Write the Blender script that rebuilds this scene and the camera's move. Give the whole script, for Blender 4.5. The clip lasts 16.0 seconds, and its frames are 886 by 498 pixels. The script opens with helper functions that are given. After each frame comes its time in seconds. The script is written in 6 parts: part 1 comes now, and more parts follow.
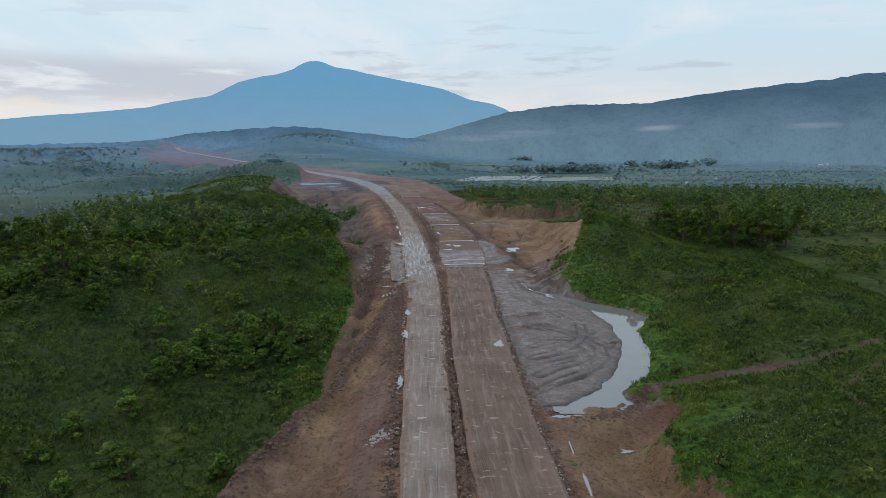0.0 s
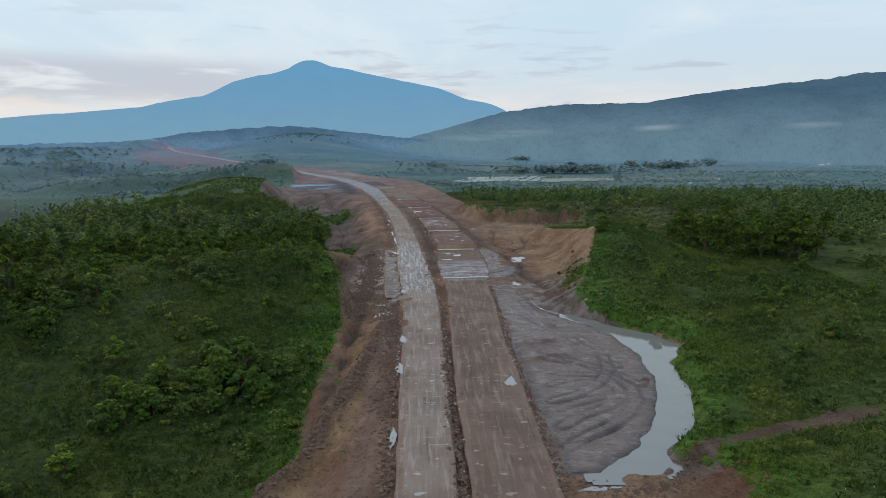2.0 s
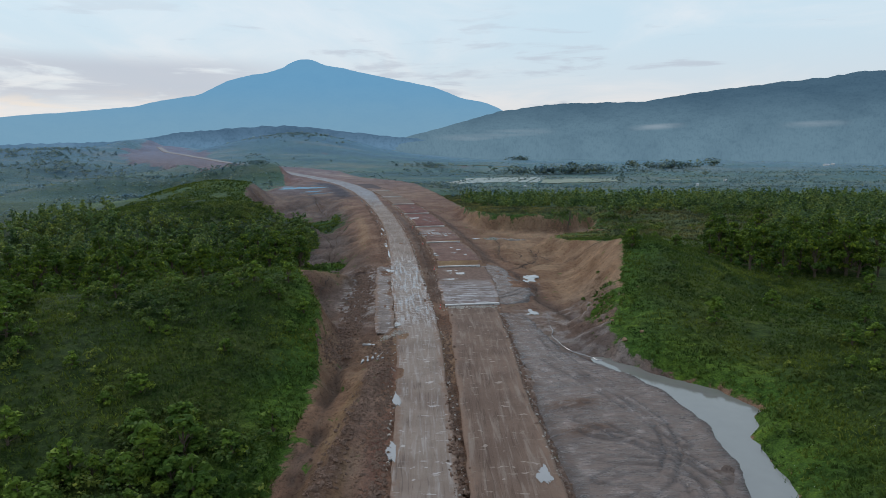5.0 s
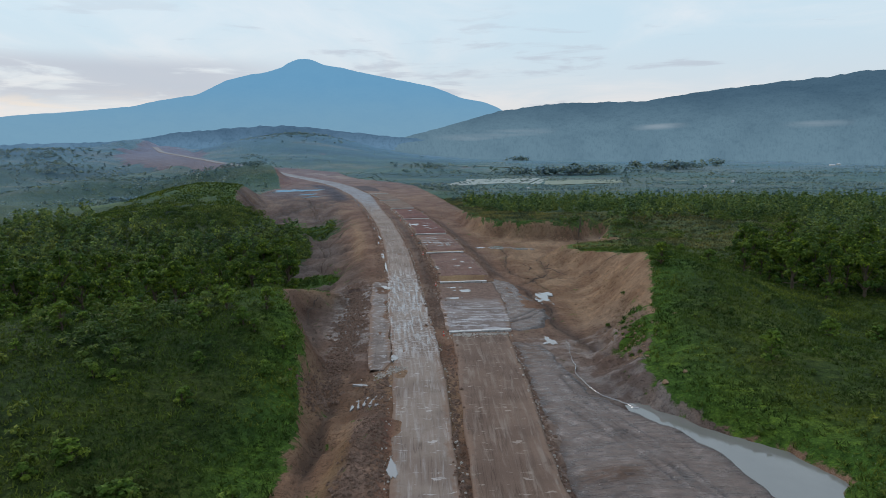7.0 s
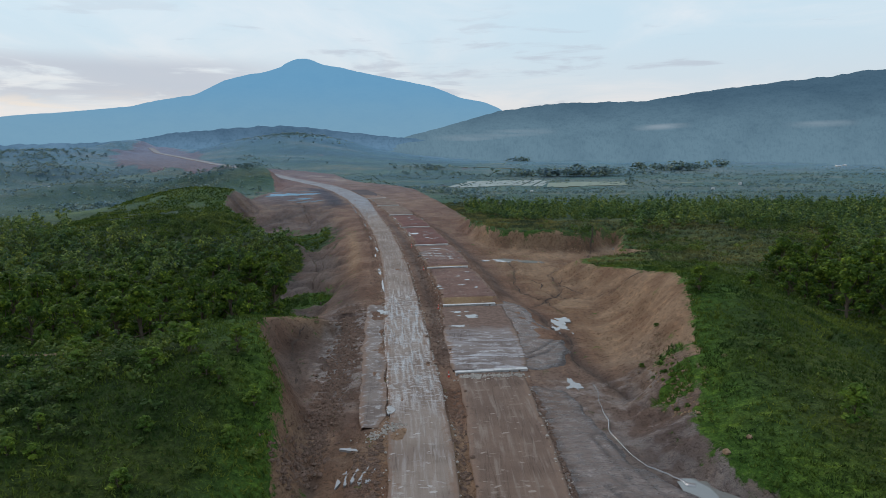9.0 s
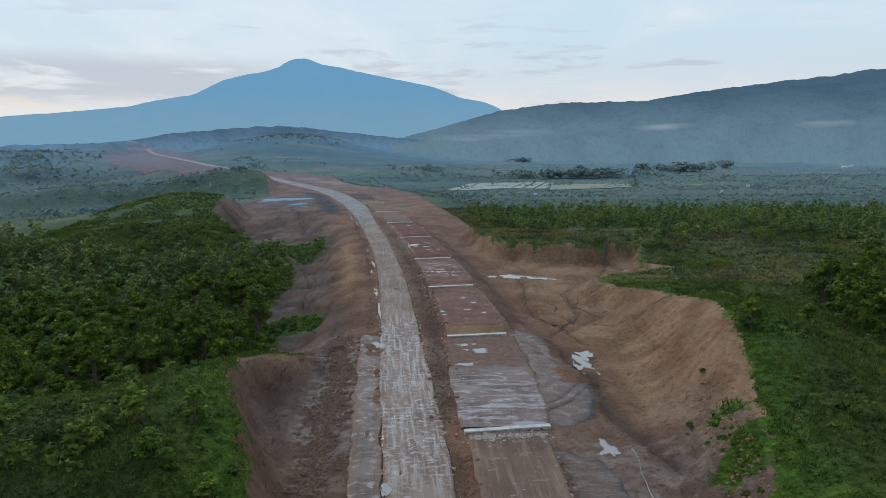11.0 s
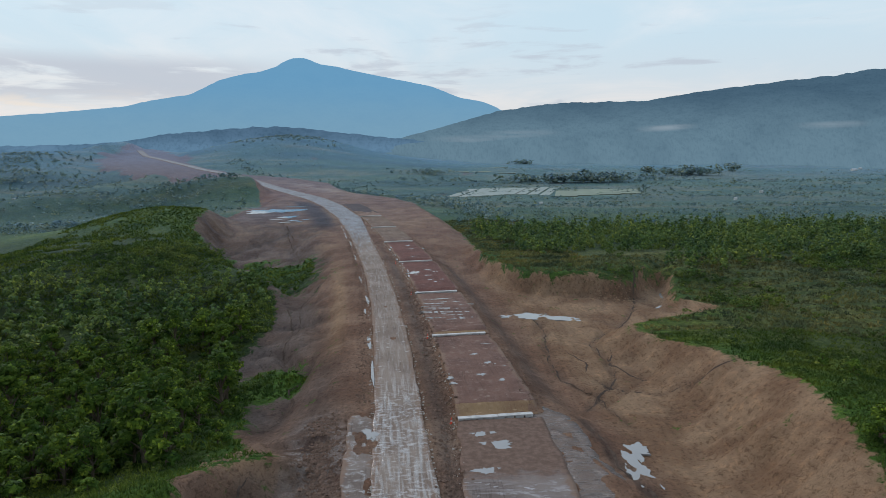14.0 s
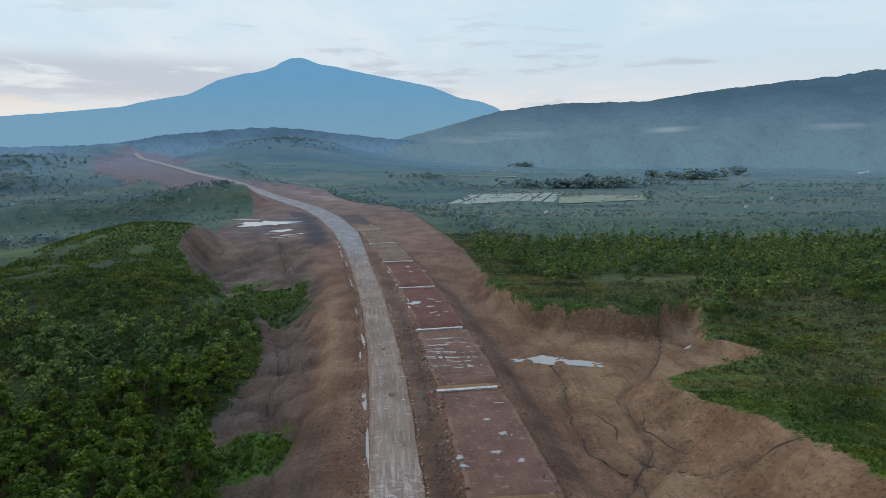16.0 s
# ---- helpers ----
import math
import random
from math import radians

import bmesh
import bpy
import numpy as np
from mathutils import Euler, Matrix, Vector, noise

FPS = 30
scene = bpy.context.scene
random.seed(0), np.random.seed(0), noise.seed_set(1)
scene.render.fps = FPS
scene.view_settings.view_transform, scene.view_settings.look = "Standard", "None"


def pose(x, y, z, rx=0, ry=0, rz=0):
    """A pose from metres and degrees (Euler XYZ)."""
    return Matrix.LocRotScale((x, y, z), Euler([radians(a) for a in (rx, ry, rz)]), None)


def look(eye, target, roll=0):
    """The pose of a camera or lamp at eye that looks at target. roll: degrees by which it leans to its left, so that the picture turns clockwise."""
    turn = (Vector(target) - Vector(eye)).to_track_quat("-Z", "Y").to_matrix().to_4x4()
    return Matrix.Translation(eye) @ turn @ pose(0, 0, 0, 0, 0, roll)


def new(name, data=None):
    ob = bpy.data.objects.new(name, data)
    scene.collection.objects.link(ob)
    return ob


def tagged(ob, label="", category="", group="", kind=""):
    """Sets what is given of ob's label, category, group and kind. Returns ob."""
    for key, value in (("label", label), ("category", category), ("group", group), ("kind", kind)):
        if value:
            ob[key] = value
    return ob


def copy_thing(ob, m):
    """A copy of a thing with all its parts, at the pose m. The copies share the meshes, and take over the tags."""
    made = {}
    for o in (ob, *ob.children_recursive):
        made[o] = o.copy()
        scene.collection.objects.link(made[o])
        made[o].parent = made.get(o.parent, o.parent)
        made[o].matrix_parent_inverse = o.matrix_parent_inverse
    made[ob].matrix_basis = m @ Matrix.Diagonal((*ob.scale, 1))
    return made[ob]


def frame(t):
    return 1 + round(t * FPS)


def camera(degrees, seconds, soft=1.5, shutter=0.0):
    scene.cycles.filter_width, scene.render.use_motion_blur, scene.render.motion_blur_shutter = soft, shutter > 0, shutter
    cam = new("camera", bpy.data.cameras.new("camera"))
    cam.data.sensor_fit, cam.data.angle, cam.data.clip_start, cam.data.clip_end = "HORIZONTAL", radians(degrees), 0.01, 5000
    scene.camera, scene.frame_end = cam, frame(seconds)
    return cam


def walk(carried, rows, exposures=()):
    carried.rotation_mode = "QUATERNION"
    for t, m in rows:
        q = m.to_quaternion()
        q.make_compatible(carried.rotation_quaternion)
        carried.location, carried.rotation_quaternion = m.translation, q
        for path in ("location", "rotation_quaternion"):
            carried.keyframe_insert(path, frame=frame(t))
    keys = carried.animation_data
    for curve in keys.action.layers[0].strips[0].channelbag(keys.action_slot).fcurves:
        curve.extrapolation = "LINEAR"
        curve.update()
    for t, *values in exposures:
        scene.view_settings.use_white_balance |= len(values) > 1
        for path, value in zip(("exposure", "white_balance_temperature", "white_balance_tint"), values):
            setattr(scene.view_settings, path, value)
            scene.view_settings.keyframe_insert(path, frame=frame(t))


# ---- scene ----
cam = camera(68.5, 16.0, soft=0.85)
METRES, EYE, TILT, LEAN, TURN = 150.0, 36.0, -9.7, 0.0, 0.0
ROWS = [
    (0.0, 0.0, 0.0, 0.0, -0.0, 0.0, 0.0),
    (0.5, -0.0013, 0.0288, 0.0049, -0.08, -0.0, 0.01),
    (1.0, -0.0026, 0.0597, 0.0102, -0.16, -0.02, 0.02),
    (1.5, -0.0038, 0.0887, 0.0152, -0.24, -0.02, 0.04),
    (2.0, -0.0048, 0.1196, 0.0207, -0.31, -0.03, 0.06),
    (2.5, -0.006, 0.1484, 0.0258, -0.38, -0.04, 0.08),
    (3.0, -0.0073, 0.1795, 0.0309, -0.46, -0.05, 0.11),
    (3.5, -0.0084, 0.2081, 0.036, -0.54, -0.06, 0.13),
    (4.0, -0.0097, 0.2389, 0.0416, -0.59, -0.07, 0.16),
    (6.5, -0.015, 0.3875, 0.0688, -0.69, -0.08, 0.22),
    (7.0, -0.016, 0.4183, 0.0756, -0.7, -0.09, 0.23),
    (7.5, -0.017, 0.4461, 0.082, -0.71, -0.09, 0.23),
    (8.0, -0.0182, 0.4781, 0.0893, -0.73, -0.09, 0.24),
    (8.5, -0.0193, 0.5057, 0.096, -0.74, -0.09, 0.24),
    (9.0, -0.0205, 0.5374, 0.104, -0.76, -0.1, 0.25),
    (11.5, -0.0264, 0.6862, 0.1435, -0.82, -0.13, 0.33),
    (12.0, -0.0279, 0.7174, 0.1533, -0.85, -0.14, 0.33),
    (12.5, -0.0291, 0.7468, 0.1625, -0.87, -0.14, 0.35),
    (13.0, -0.0304, 0.7783, 0.1728, -0.89, -0.15, 0.35),
    (13.5, -0.032, 0.808, 0.1831, -0.92, -0.16, 0.35),
    (14.0, -0.0334, 0.8396, 0.1959, -0.94, -0.18, 0.36),
    (14.5, -0.0351, 0.8697, 0.2086, -0.96, -0.18, 0.36),
    (15.0, -0.0365, 0.9016, 0.2225, -0.97, -0.19, 0.36),
    (15.5, -0.038, 0.9313, 0.2361, -0.99, -0.21, 0.36),
    (16.0, -0.0399, 0.9635, 0.2508, -1.01, -0.22, 0.35),
]
walk(cam, [(t, pose(0, 0, EYE, TILT, LEAN, TURN) @ pose(METRES * x, METRES * y, METRES * z, 90 + pitch, roll, yaw)) for t, x, y, z, yaw, pitch, roll in ROWS],
     [(0.0, 0.03, 6380, 12.5), (16.0, 0.03, 6380, 12.5)])


# ---- world, sun ----
def link_new(nt, kind, ins=None):
    """A node with its inputs, by name or number: sockets or values."""
    n = nt.nodes.new(kind)
    for k, v in (ins or {}).items():
        if isinstance(v, bpy.types.NodeSocket):
            nt.links.new(v, n.inputs[k])
        else:
            n.inputs[k].default_value = v
    return n


def math_node(nt, op, a, b=0.0, c=0.0):
    n = nt.nodes.new("ShaderNodeMath")
    n.operation = op
    for i, v in enumerate((a, b, c)):
        if isinstance(v, bpy.types.NodeSocket):
            nt.links.new(v, n.inputs[i])
        else:
            n.inputs[i].default_value = v
    return n.outputs[0]


def mix_rgb(nt, fac, a, b, blend="MIX"):
    n = nt.nodes.new("ShaderNodeMix")
    n.data_type, n.blend_type = "RGBA", blend
    for i, v in ((0, fac), (6, a), (7, b)):
        if isinstance(v, bpy.types.NodeSocket):
            nt.links.new(v, n.inputs[i])
        else:
            n.inputs[i].default_value = v
    return n.outputs[2]


def noise_tex(nt, vec, scale, detail=4.0, rough=0.55, dist=0.0):
    return link_new(nt, "ShaderNodeTexNoise", {"Vector": vec, "Scale": scale, "Detail": detail, "Roughness": rough, "Distortion": dist}).outputs[0]


def ramp(nt, v, lo, hi, a=0.0, b=1.0):
    n = link_new(nt, "ShaderNodeMapRange")
    n.interpolation_type = "SMOOTHSTEP"
    for i, w in enumerate((v, lo, hi, a, b)):
        if isinstance(w, bpy.types.NodeSocket):
            nt.links.new(w, n.inputs[i])
        else:
            n.inputs[i].default_value = w
    return n.outputs[0]


def rgba(r, g, b):
    return (r, g, b, 1.0)


SUN_AZ, SUN_EL = -40.0, 32.0
world = bpy.data.worlds.new("dawn_sky")
scene.world = world
world.use_nodes = True
wn = world.node_tree
wn.nodes.clear()
sky = wn.nodes.new("ShaderNodeTexSky")
sky.sky_type, sky.sun_disc = "NISHITA", False
sky.sun_elevation, sky.sun_rotation = radians(SUN_EL), radians(SUN_AZ)
sky.air_density, sky.dust_density = 1.0, 1.0
tc = wn.nodes.new("ShaderNodeTexCoord")
sep = link_new(wn, "ShaderNodeSeparateXYZ", {0: tc.outputs["Generated"]})
dx, dy, dz = sep.outputs
lift = math_node(wn, "MAXIMUM", math_node(wn, "ADD", dz, 0.055), 0.02)
cloud_uv = link_new(wn, "ShaderNodeCombineXYZ", {0: math_node(wn, "DIVIDE", dx, lift), 1: math_node(wn, "DIVIDE", dy, lift), 2: 0.0})
turned = link_new(wn, "ShaderNodeMapping", {0: cloud_uv.outputs[0], "Rotation": (0, 0, radians(-24)), "Scale": (0.55, 0.30, 1)}).outputs[0]
flat_uv = link_new(wn, "ShaderNodeMapping", {0: tc.outputs["Generated"], "Scale": (5.0, 5.0, 34.0)}).outputs[0]
streak = noise_tex(wn, turned, 0.9, 8.0, 0.6, 0.7)
broad = noise_tex(wn, turned, 0.22, 3.0, 0.5, 0.3)
wisps = noise_tex(wn, flat_uv, 1.3, 7.0, 0.58, 0.35)
pale = ramp(wn, math_node(wn, "ADD", math_node(wn, "MULTIPLY", streak, 0.6), math_node(wn, "MULTIPLY", broad, 0.5)), 0.44, 0.66)
near_rim = ramp(wn, dz, 0.0, 0.17, 1.0, 0.0)
# thin high cloud, with a mauve bank low above the left-hand hills and a warmer rim
high = mix_rgb(wn, pale, rgba(0.60, 0.77, 0.855), rgba(0.80, 0.86, 0.885))
rim = mix_rgb(wn, pale, rgba(0.68, 0.72, 0.74), rgba(0.80, 0.78, 0.75))
veil = mix_rgb(wn, near_rim, high, rim)
veil = mix_rgb(wn, ramp(wn, dz, 0.26, 0.75, 0.0, 0.9), veil, rgba(0.68, 0.88, 1.12))
side = ramp(wn, math_node(wn, "DIVIDE", dx, math_node(wn, "MAXIMUM", dy, 0.2)), -0.12, -0.36)
band = math_node(wn, "MULTIPLY", ramp(wn, dz, 0.035, 0.062), ramp(wn, dz, 0.118, 0.09))
bank = math_node(wn, "MULTIPLY", math_node(wn, "MULTIPLY", side, band), ramp(wn, wisps, 0.36, 0.5))
scraps = math_node(wn, "MULTIPLY", math_node(wn, "MULTIPLY", ramp(wn, wisps, 0.56, 0.68), ramp(wn, dz, 0.22, 0.1)), 0.75)
grey = math_node(wn, "MAXIMUM", bank, scraps)
cloud = mix_rgb(wn, math_node(wn, "MULTIPLY", grey, 0.85), veil, rgba(0.50, 0.55, 0.62))
glow = math_node(wn, "MULTIPLY", math_node(wn, "MULTIPLY", ramp(wn, dz, 0.07, 0.035), ramp(wn, wisps, 0.45, 0.62)), math_node(wn, "MULTIPLY", side, 0.6))
cloud = mix_rgb(wn, glow, cloud, rgba(0.88, 0.76, 0.62))
away = math_node(wn, "MULTIPLY", ramp(wn, dy, 0.1, -0.6, 0.0, 0.5), ramp(wn, dz, 0.8, 0.35))
cloud = mix_rgb(wn, away, cloud, rgba(0.20, 0.28, 0.40))
nish = mix_rgb(wn, 1.0, sky.outputs[0], rgba(0.06, 0.06, 0.06), "MULTIPLY")
sky_all = mix_rgb(wn, 0.93, nish, cloud)
bg = link_new(wn, "ShaderNodeBackground", {0: sky_all, 1: 1.0})
out = wn.nodes.new("ShaderNodeOutputWorld")
wn.links.new(bg.outputs[0], out.inputs[0])

sun_data = bpy.data.lights.new("sun", "SUN")
sun_data.energy, sun_data.angle, sun_data.color = 1.12, radians(18), (1.0, 0.92, 0.86)
sun = new("sun", sun_data)
sa, se = radians(SUN_AZ), radians(SUN_EL)
sun.matrix_world = look((math.sin(sa) * math.cos(se) * 900, math.cos(sa) * math.cos(se) * 900, math.sin(se) * 900), (0, 0, 0))


# ---- materials ----
def material(name):
    m = bpy.data.materials.new(name)
    m.use_nodes = True
    nt = m.node_tree
    nt.nodes.clear()
    o = nt.nodes.new("ShaderNodeOutputMaterial")
    b = nt.nodes.new("ShaderNodeBsdfPrincipled")
    nt.links.new(b.outputs[0], o.inputs[0])
    co = nt.nodes.new("ShaderNodeTexCoord").outputs["Object"]
    return m, nt, b, co, o


def set_in(nt, b, **kw):
    for k, v in kw.items():
        k = k.replace("_", " ")
        if isinstance(v, bpy.types.NodeSocket):
            nt.links.new(v, b.inputs[k])
        else:
            b.inputs[k].default_value = v


def bump(nt, b, height, strength, distance):
    n = link_new(nt, "ShaderNodeBump", {"Height": height, "Strength": strength, "Distance": distance})
    nt.links.new(n.outputs[0], b.inputs["Normal"])


def attr(nt, name):
    n = nt.nodes.new("ShaderNodeAttribute")
    n.attribute_name = name
    return n


def tint(nt, fac, col, r, g, b):
    """Lay a darker or lighter cast of a colour over it, by fac."""
    return mix_rgb(nt, fac, col, mix_rgb(nt, 1.0, col, rgba(r, g, b), "MULTIPLY"))


def make_terrain_material():
    m, nt, b, co, o = material("earth_and_grass")
    soil, cover = attr(nt, "soil").outputs["Color"], attr(nt, "cover").outputs["Color"]
    edge, wet = attr(nt, "edge").outputs["Fac"], attr(nt, "wet").outputs["Fac"]
    n1, n2, n3 = noise_tex(nt, co, 0.09, 4), noise_tex(nt, co, 0.7, 5), noise_tex(nt, co, 4.0, 5, 0.65)
    n4, n5 = noise_tex(nt, co, 0.018, 5, 0.6), noise_tex(nt, co, 1.6, 5, 0.68, 0.8)
    drawn = link_new(nt, "ShaderNodeMapping", {0: co, "Rotation": (0, 0, radians(-6)), "Scale": (1.1, 0.10, 0.8)}).outputs[0]
    n6 = noise_tex(nt, drawn, 1.0, 5, 0.62, 0.5)
    # ragged border between turf and bare earth
    border = edge
    for n, k in ((n2, 3.2), (noise_tex(nt, co, 0.28, 4, 0.6, 0.5), 6.0), (n5, 2.6)):
        border = math_node(nt, "ADD", border, math_node(nt, "MULTIPLY", math_node(nt, "SUBTRACT", n, 0.5), k))
    bare = ramp(nt, border, -0.45, 0.45)
    # earth: damp patches, tracked streaks, crumbs
    e = tint(nt, ramp(nt, n1, 0.35, 0.65), soil, 0.68, 0.62, 0.60)
    e = tint(nt, ramp(nt, n6, 0.5, 0.66, 0.0, 0.25), e, 1.45, 1.38, 1.28)
    e = tint(nt, ramp(nt, n6, 0.48, 0.34, 0.0, 0.3), e, 0.62, 0.58, 0.56)
    e = tint(nt, ramp(nt, n2, 0.5, 0.72, 0.0, 0.8), e, 1.35, 1.28, 1.2)
    e = tint(nt, ramp(nt, n5, 0.50, 0.36, 0.0, 0.8), e, 0.52, 0.49, 0.47)
    e = tint(nt, ramp(nt, n3, 0.52, 0.75, 0.0, 0.6), e, 0.6, 0.58, 0.58)
    # turf
    g = tint(nt, ramp(nt, n1, 0.4, 0.66), cover, 1.4, 1.2, 1.05)
    g = tint(nt, ramp(nt, n2, 0.42, 0.66), g, 0.48, 0.55, 0.5)
    g = tint(nt, ramp(nt, n3, 0.45, 0.72, 0.0, 0.9), g, 1.9, 1.75, 1.3)
    g = tint(nt, ramp(nt, n5, 0.5, 0.36, 0.0, 0.75), g, 0.45, 0.52, 0.5)
    swathe = link_new(nt, "ShaderNodeMapping", {0: co, "Rotation": (0, 0, radians(24)), "Scale": (0.16, 0.85, 0.5)}).outputs[0]
    g = tint(nt, ramp(nt, noise_tex(nt, swathe, 1.0, 5, 0.65, 0.8), 0.5, 0.68, 0.0, 0.8), g, 1.75, 1.55, 1.2)
    g = tint(nt, ramp(nt, n4, 0.4, 0.62), g, 0.66, 0.76, 0.76)
    col = mix_rgb(nt, bare, g, e)
    wetness = math_node(nt, "MULTIPLY", math_node(nt, "MULTIPLY", wet, ramp(nt, noise_tex(nt, co, 0.35, 4), 0.42, 0.6)), bare)
    rough = math_node(nt, "SUBTRACT", 0.9, math_node(nt, "MULTIPLY", wetness, 0.6))
    set_in(nt, b, Base_Color=col, Roughness=rough)
    set_in(nt, b, Specular_IOR_Level=math_node(nt, "ADD", 0.08, math_node(nt, "MULTIPLY", wetness, 0.4)))
    # bluish grazing sheen stands in for haze, weaker on bare earth
    set_in(nt, b, Sheen_Weight=math_node(nt, "MULTIPLY", math_node(nt, "MULTIPLY", attr(nt, "haze_sheen").outputs["Fac"], 0.27), ramp(nt, bare, 0.0, 1.0, 1.0, 0.75)), Sheen_Tint=rgba(0.29, 0.58, 0.95))
    h = math_node(nt, "ADD", math_node(nt, "MULTIPLY", n2, 0.6), math_node(nt, "MULTIPLY", n3, 0.35))
    h = math_node(nt, "ADD", h, math_node(nt, "MULTIPLY", n5, 0.6))
    bump(nt, b, h, 1.0, 0.7)
    return m


def make_road_material(name, base, dark, light, streak_amt, wet_lo=2.0, wet_hi=3.0, stretch=(0.6, 0.05, 0.6), wet_from=-1e4, wet_to=1e4, stone_from=1e5, dry=None):
    """Compacted gravel and mud, streaked along the way that wheels run. The lane attribute holds metres across and along."""
    m, nt, b, co, o = material(name)
    uv = attr(nt, "lane").outputs["Vector"]
    st = link_new(nt, "ShaderNodeMapping", {0: uv, "Scale": stretch}).outputs[0]
    s1 = noise_tex(nt, st, 2.2, 5, 0.6, 0.4)
    cross = link_new(nt, "ShaderNodeMapping", {0: uv, "Scale": (0.22, 0.9, 1)}).outputs[0]
    s2 = noise_tex(nt, cross, 1.2, 4, 0.6, 0.3)
    n1, n2, n3 = noise_tex(nt, co, 0.12, 4), noise_tex(nt, co, 1.1, 5, 0.6), noise_tex(nt, co, 7.0, 4, 0.7)
    c = mix_rgb(nt, ramp(nt, n1, 0.36, 0.66), base, dark)
    c = mix_rgb(nt, ramp(nt, s1, 0.48, 0.70, 0.0, streak_amt), c, light)
    c = tint(nt, ramp(nt, s1, 0.44, 0.3, 0.0, 0.35), c, 0.62, 0.58, 0.56)
    c = mix_rgb(nt, ramp(nt, n2, 0.5, 0.74, 0.0, 0.55), c, dark)
    c = mix_rgb(nt, ramp(nt, n3, 0.58, 0.8, 0.0, 0.4), c, light)
    # pale cross dashes: cleat marks and painted glints of wet mud
    c = mix_rgb(nt, math_node(nt, "MULTIPLY", ramp(nt, s2, 0.58, 0.66), ramp(nt, n2, 0.46, 0.6, 0.0, 0.6)), c, light)
    thin = noise_tex(nt, link_new(nt, "ShaderNodeMapping", {0: uv, "Scale": (0.55, 0.022, 1)}).outputs[0], 1.6, 3, 0.5, 0.5)
    rut = ramp(nt, math_node(nt, "ABSOLUTE", math_node(nt, "SUBTRACT", thin, 0.5)), 0.018, 0.003, 0.0, 0.5)
    c = tint(nt, math_node(nt, "MULTIPLY", rut, ramp(nt, n1, 0.35, 0.6)), c, 0.45, 0.42, 0.40)
    # pale dabs: tyre marks and wet glints put into the colour
    blobs = noise_tex(nt, link_new(nt, "ShaderNodeMapping", {0: uv, "Scale": (0.5, 1.0, 1)}).outputs[0], 0.95, 2.5, 0.5, 0.2)
    c = mix_rgb(nt, ramp(nt, blobs, 0.66, 0.70, 0.0, 0.55), c, mix_rgb(nt, 1.0, light, rgba(1.25, 1.27, 1.3), "MULTIPLY"))
    along_y = link_new(nt, "ShaderNodeSeparateXYZ", {0: uv}).outputs[1]
    stone = ramp(nt, math_node(nt, "ADD", along_y, math_node(nt, "MULTIPLY", math_node(nt, "SUBTRACT", s1, 0.5), 220.0)), stone_from, stone_from + 90)
    c = tint(nt, stone, c, 1.0, 1.28, 1.62)
    # mud carried in from the shoulders
    rim = attr(nt, "rim").outputs["Fac"]
    for n, k in ((n2, 2.6), (s1, 2.2), (n1, 2.0)):
        rim = math_node(nt, "ADD", rim, math_node(nt, "MULTIPLY", math_node(nt, "SUBTRACT", n, 0.5), k))
    c = mix_rgb(nt, ramp(nt, rim, 0.95, 0.05, 0.0, 0.9), c, mix_rgb(nt, n2, rgba(0.15, 0.092, 0.064), rgba(0.235, 0.152, 0.104)))
    zone = math_node(nt, "MULTIPLY", ramp(nt, along_y, wet_from, wet_from + 18), ramp(nt, along_y, wet_to, wet_to - 25))
    wet = ramp(nt, math_node(nt, "ADD", s1, math_node(nt, "MULTIPLY", math_node(nt, "SUBTRACT", n2, 0.5), 0.5)), wet_lo, wet_hi)
    wet = math_node(nt, "MULTIPLY", wet, zone)
    if wet_to < 1e4:
        # cross ripples, their pale glints painted into the mud colour
        ripple = noise_tex(nt, link_new(nt, "ShaderNodeMapping", {0: uv, "Scale": (0.8, 1.5, 1) if dry is None else (0.12, 0.8, 1)}).outputs[0], 1.0, 3, 0.55, 0.6)
        ripple = math_node(nt, "MULTIPLY", ramp(nt, ripple, 0.50, 0.64), math_node(nt, "MULTIPLY", zone, ramp(nt, n1, 0.3, 0.6, 0.1, 0.6)))
        c = mix_rgb(nt, ripple, c, mix_rgb(nt, 1.0, light, rgba(1.06, 1.08, 1.12), "MULTIPLY"))
        wet = math_node(nt, "MAXIMUM", wet, math_node(nt, "MULTIPLY", ripple, 0.8))
    if dry is not None:
        ends = ramp(nt, math_node(nt, "ADD", along_y, math_node(nt, "MULTIPLY", math_node(nt, "SUBTRACT", s1, 0.5), 14.0)), wet_to - 9, wet_to - 5)
        c = mix_rgb(nt, ends, c, mix_rgb(nt, ramp(nt, n2, 0.35, 0.65), dry, mix_rgb(nt, 1.0, dry, rgba(0.7, 0.68, 0.66), "MULTIPLY")))
    set_in(nt, b, Base_Color=c, Roughness=math_node(nt, "SUBTRACT", 0.85, math_node(nt, "MULTIPLY", wet, 0.72)))
    set_in(nt, b, Specular_IOR_Level=math_node(nt, "ADD", 0.1, math_node(nt, "MULTIPLY", wet, 0.6)))
    # faint sheen pales the far road like the hazed ground
    b.inputs["Sheen Weight"].default_value = 0.03
    bump(nt, b, math_node(nt, "ADD", s1, math_node(nt, "MULTIPLY", n3, 0.4)), 0.6, 0.2)
    return m


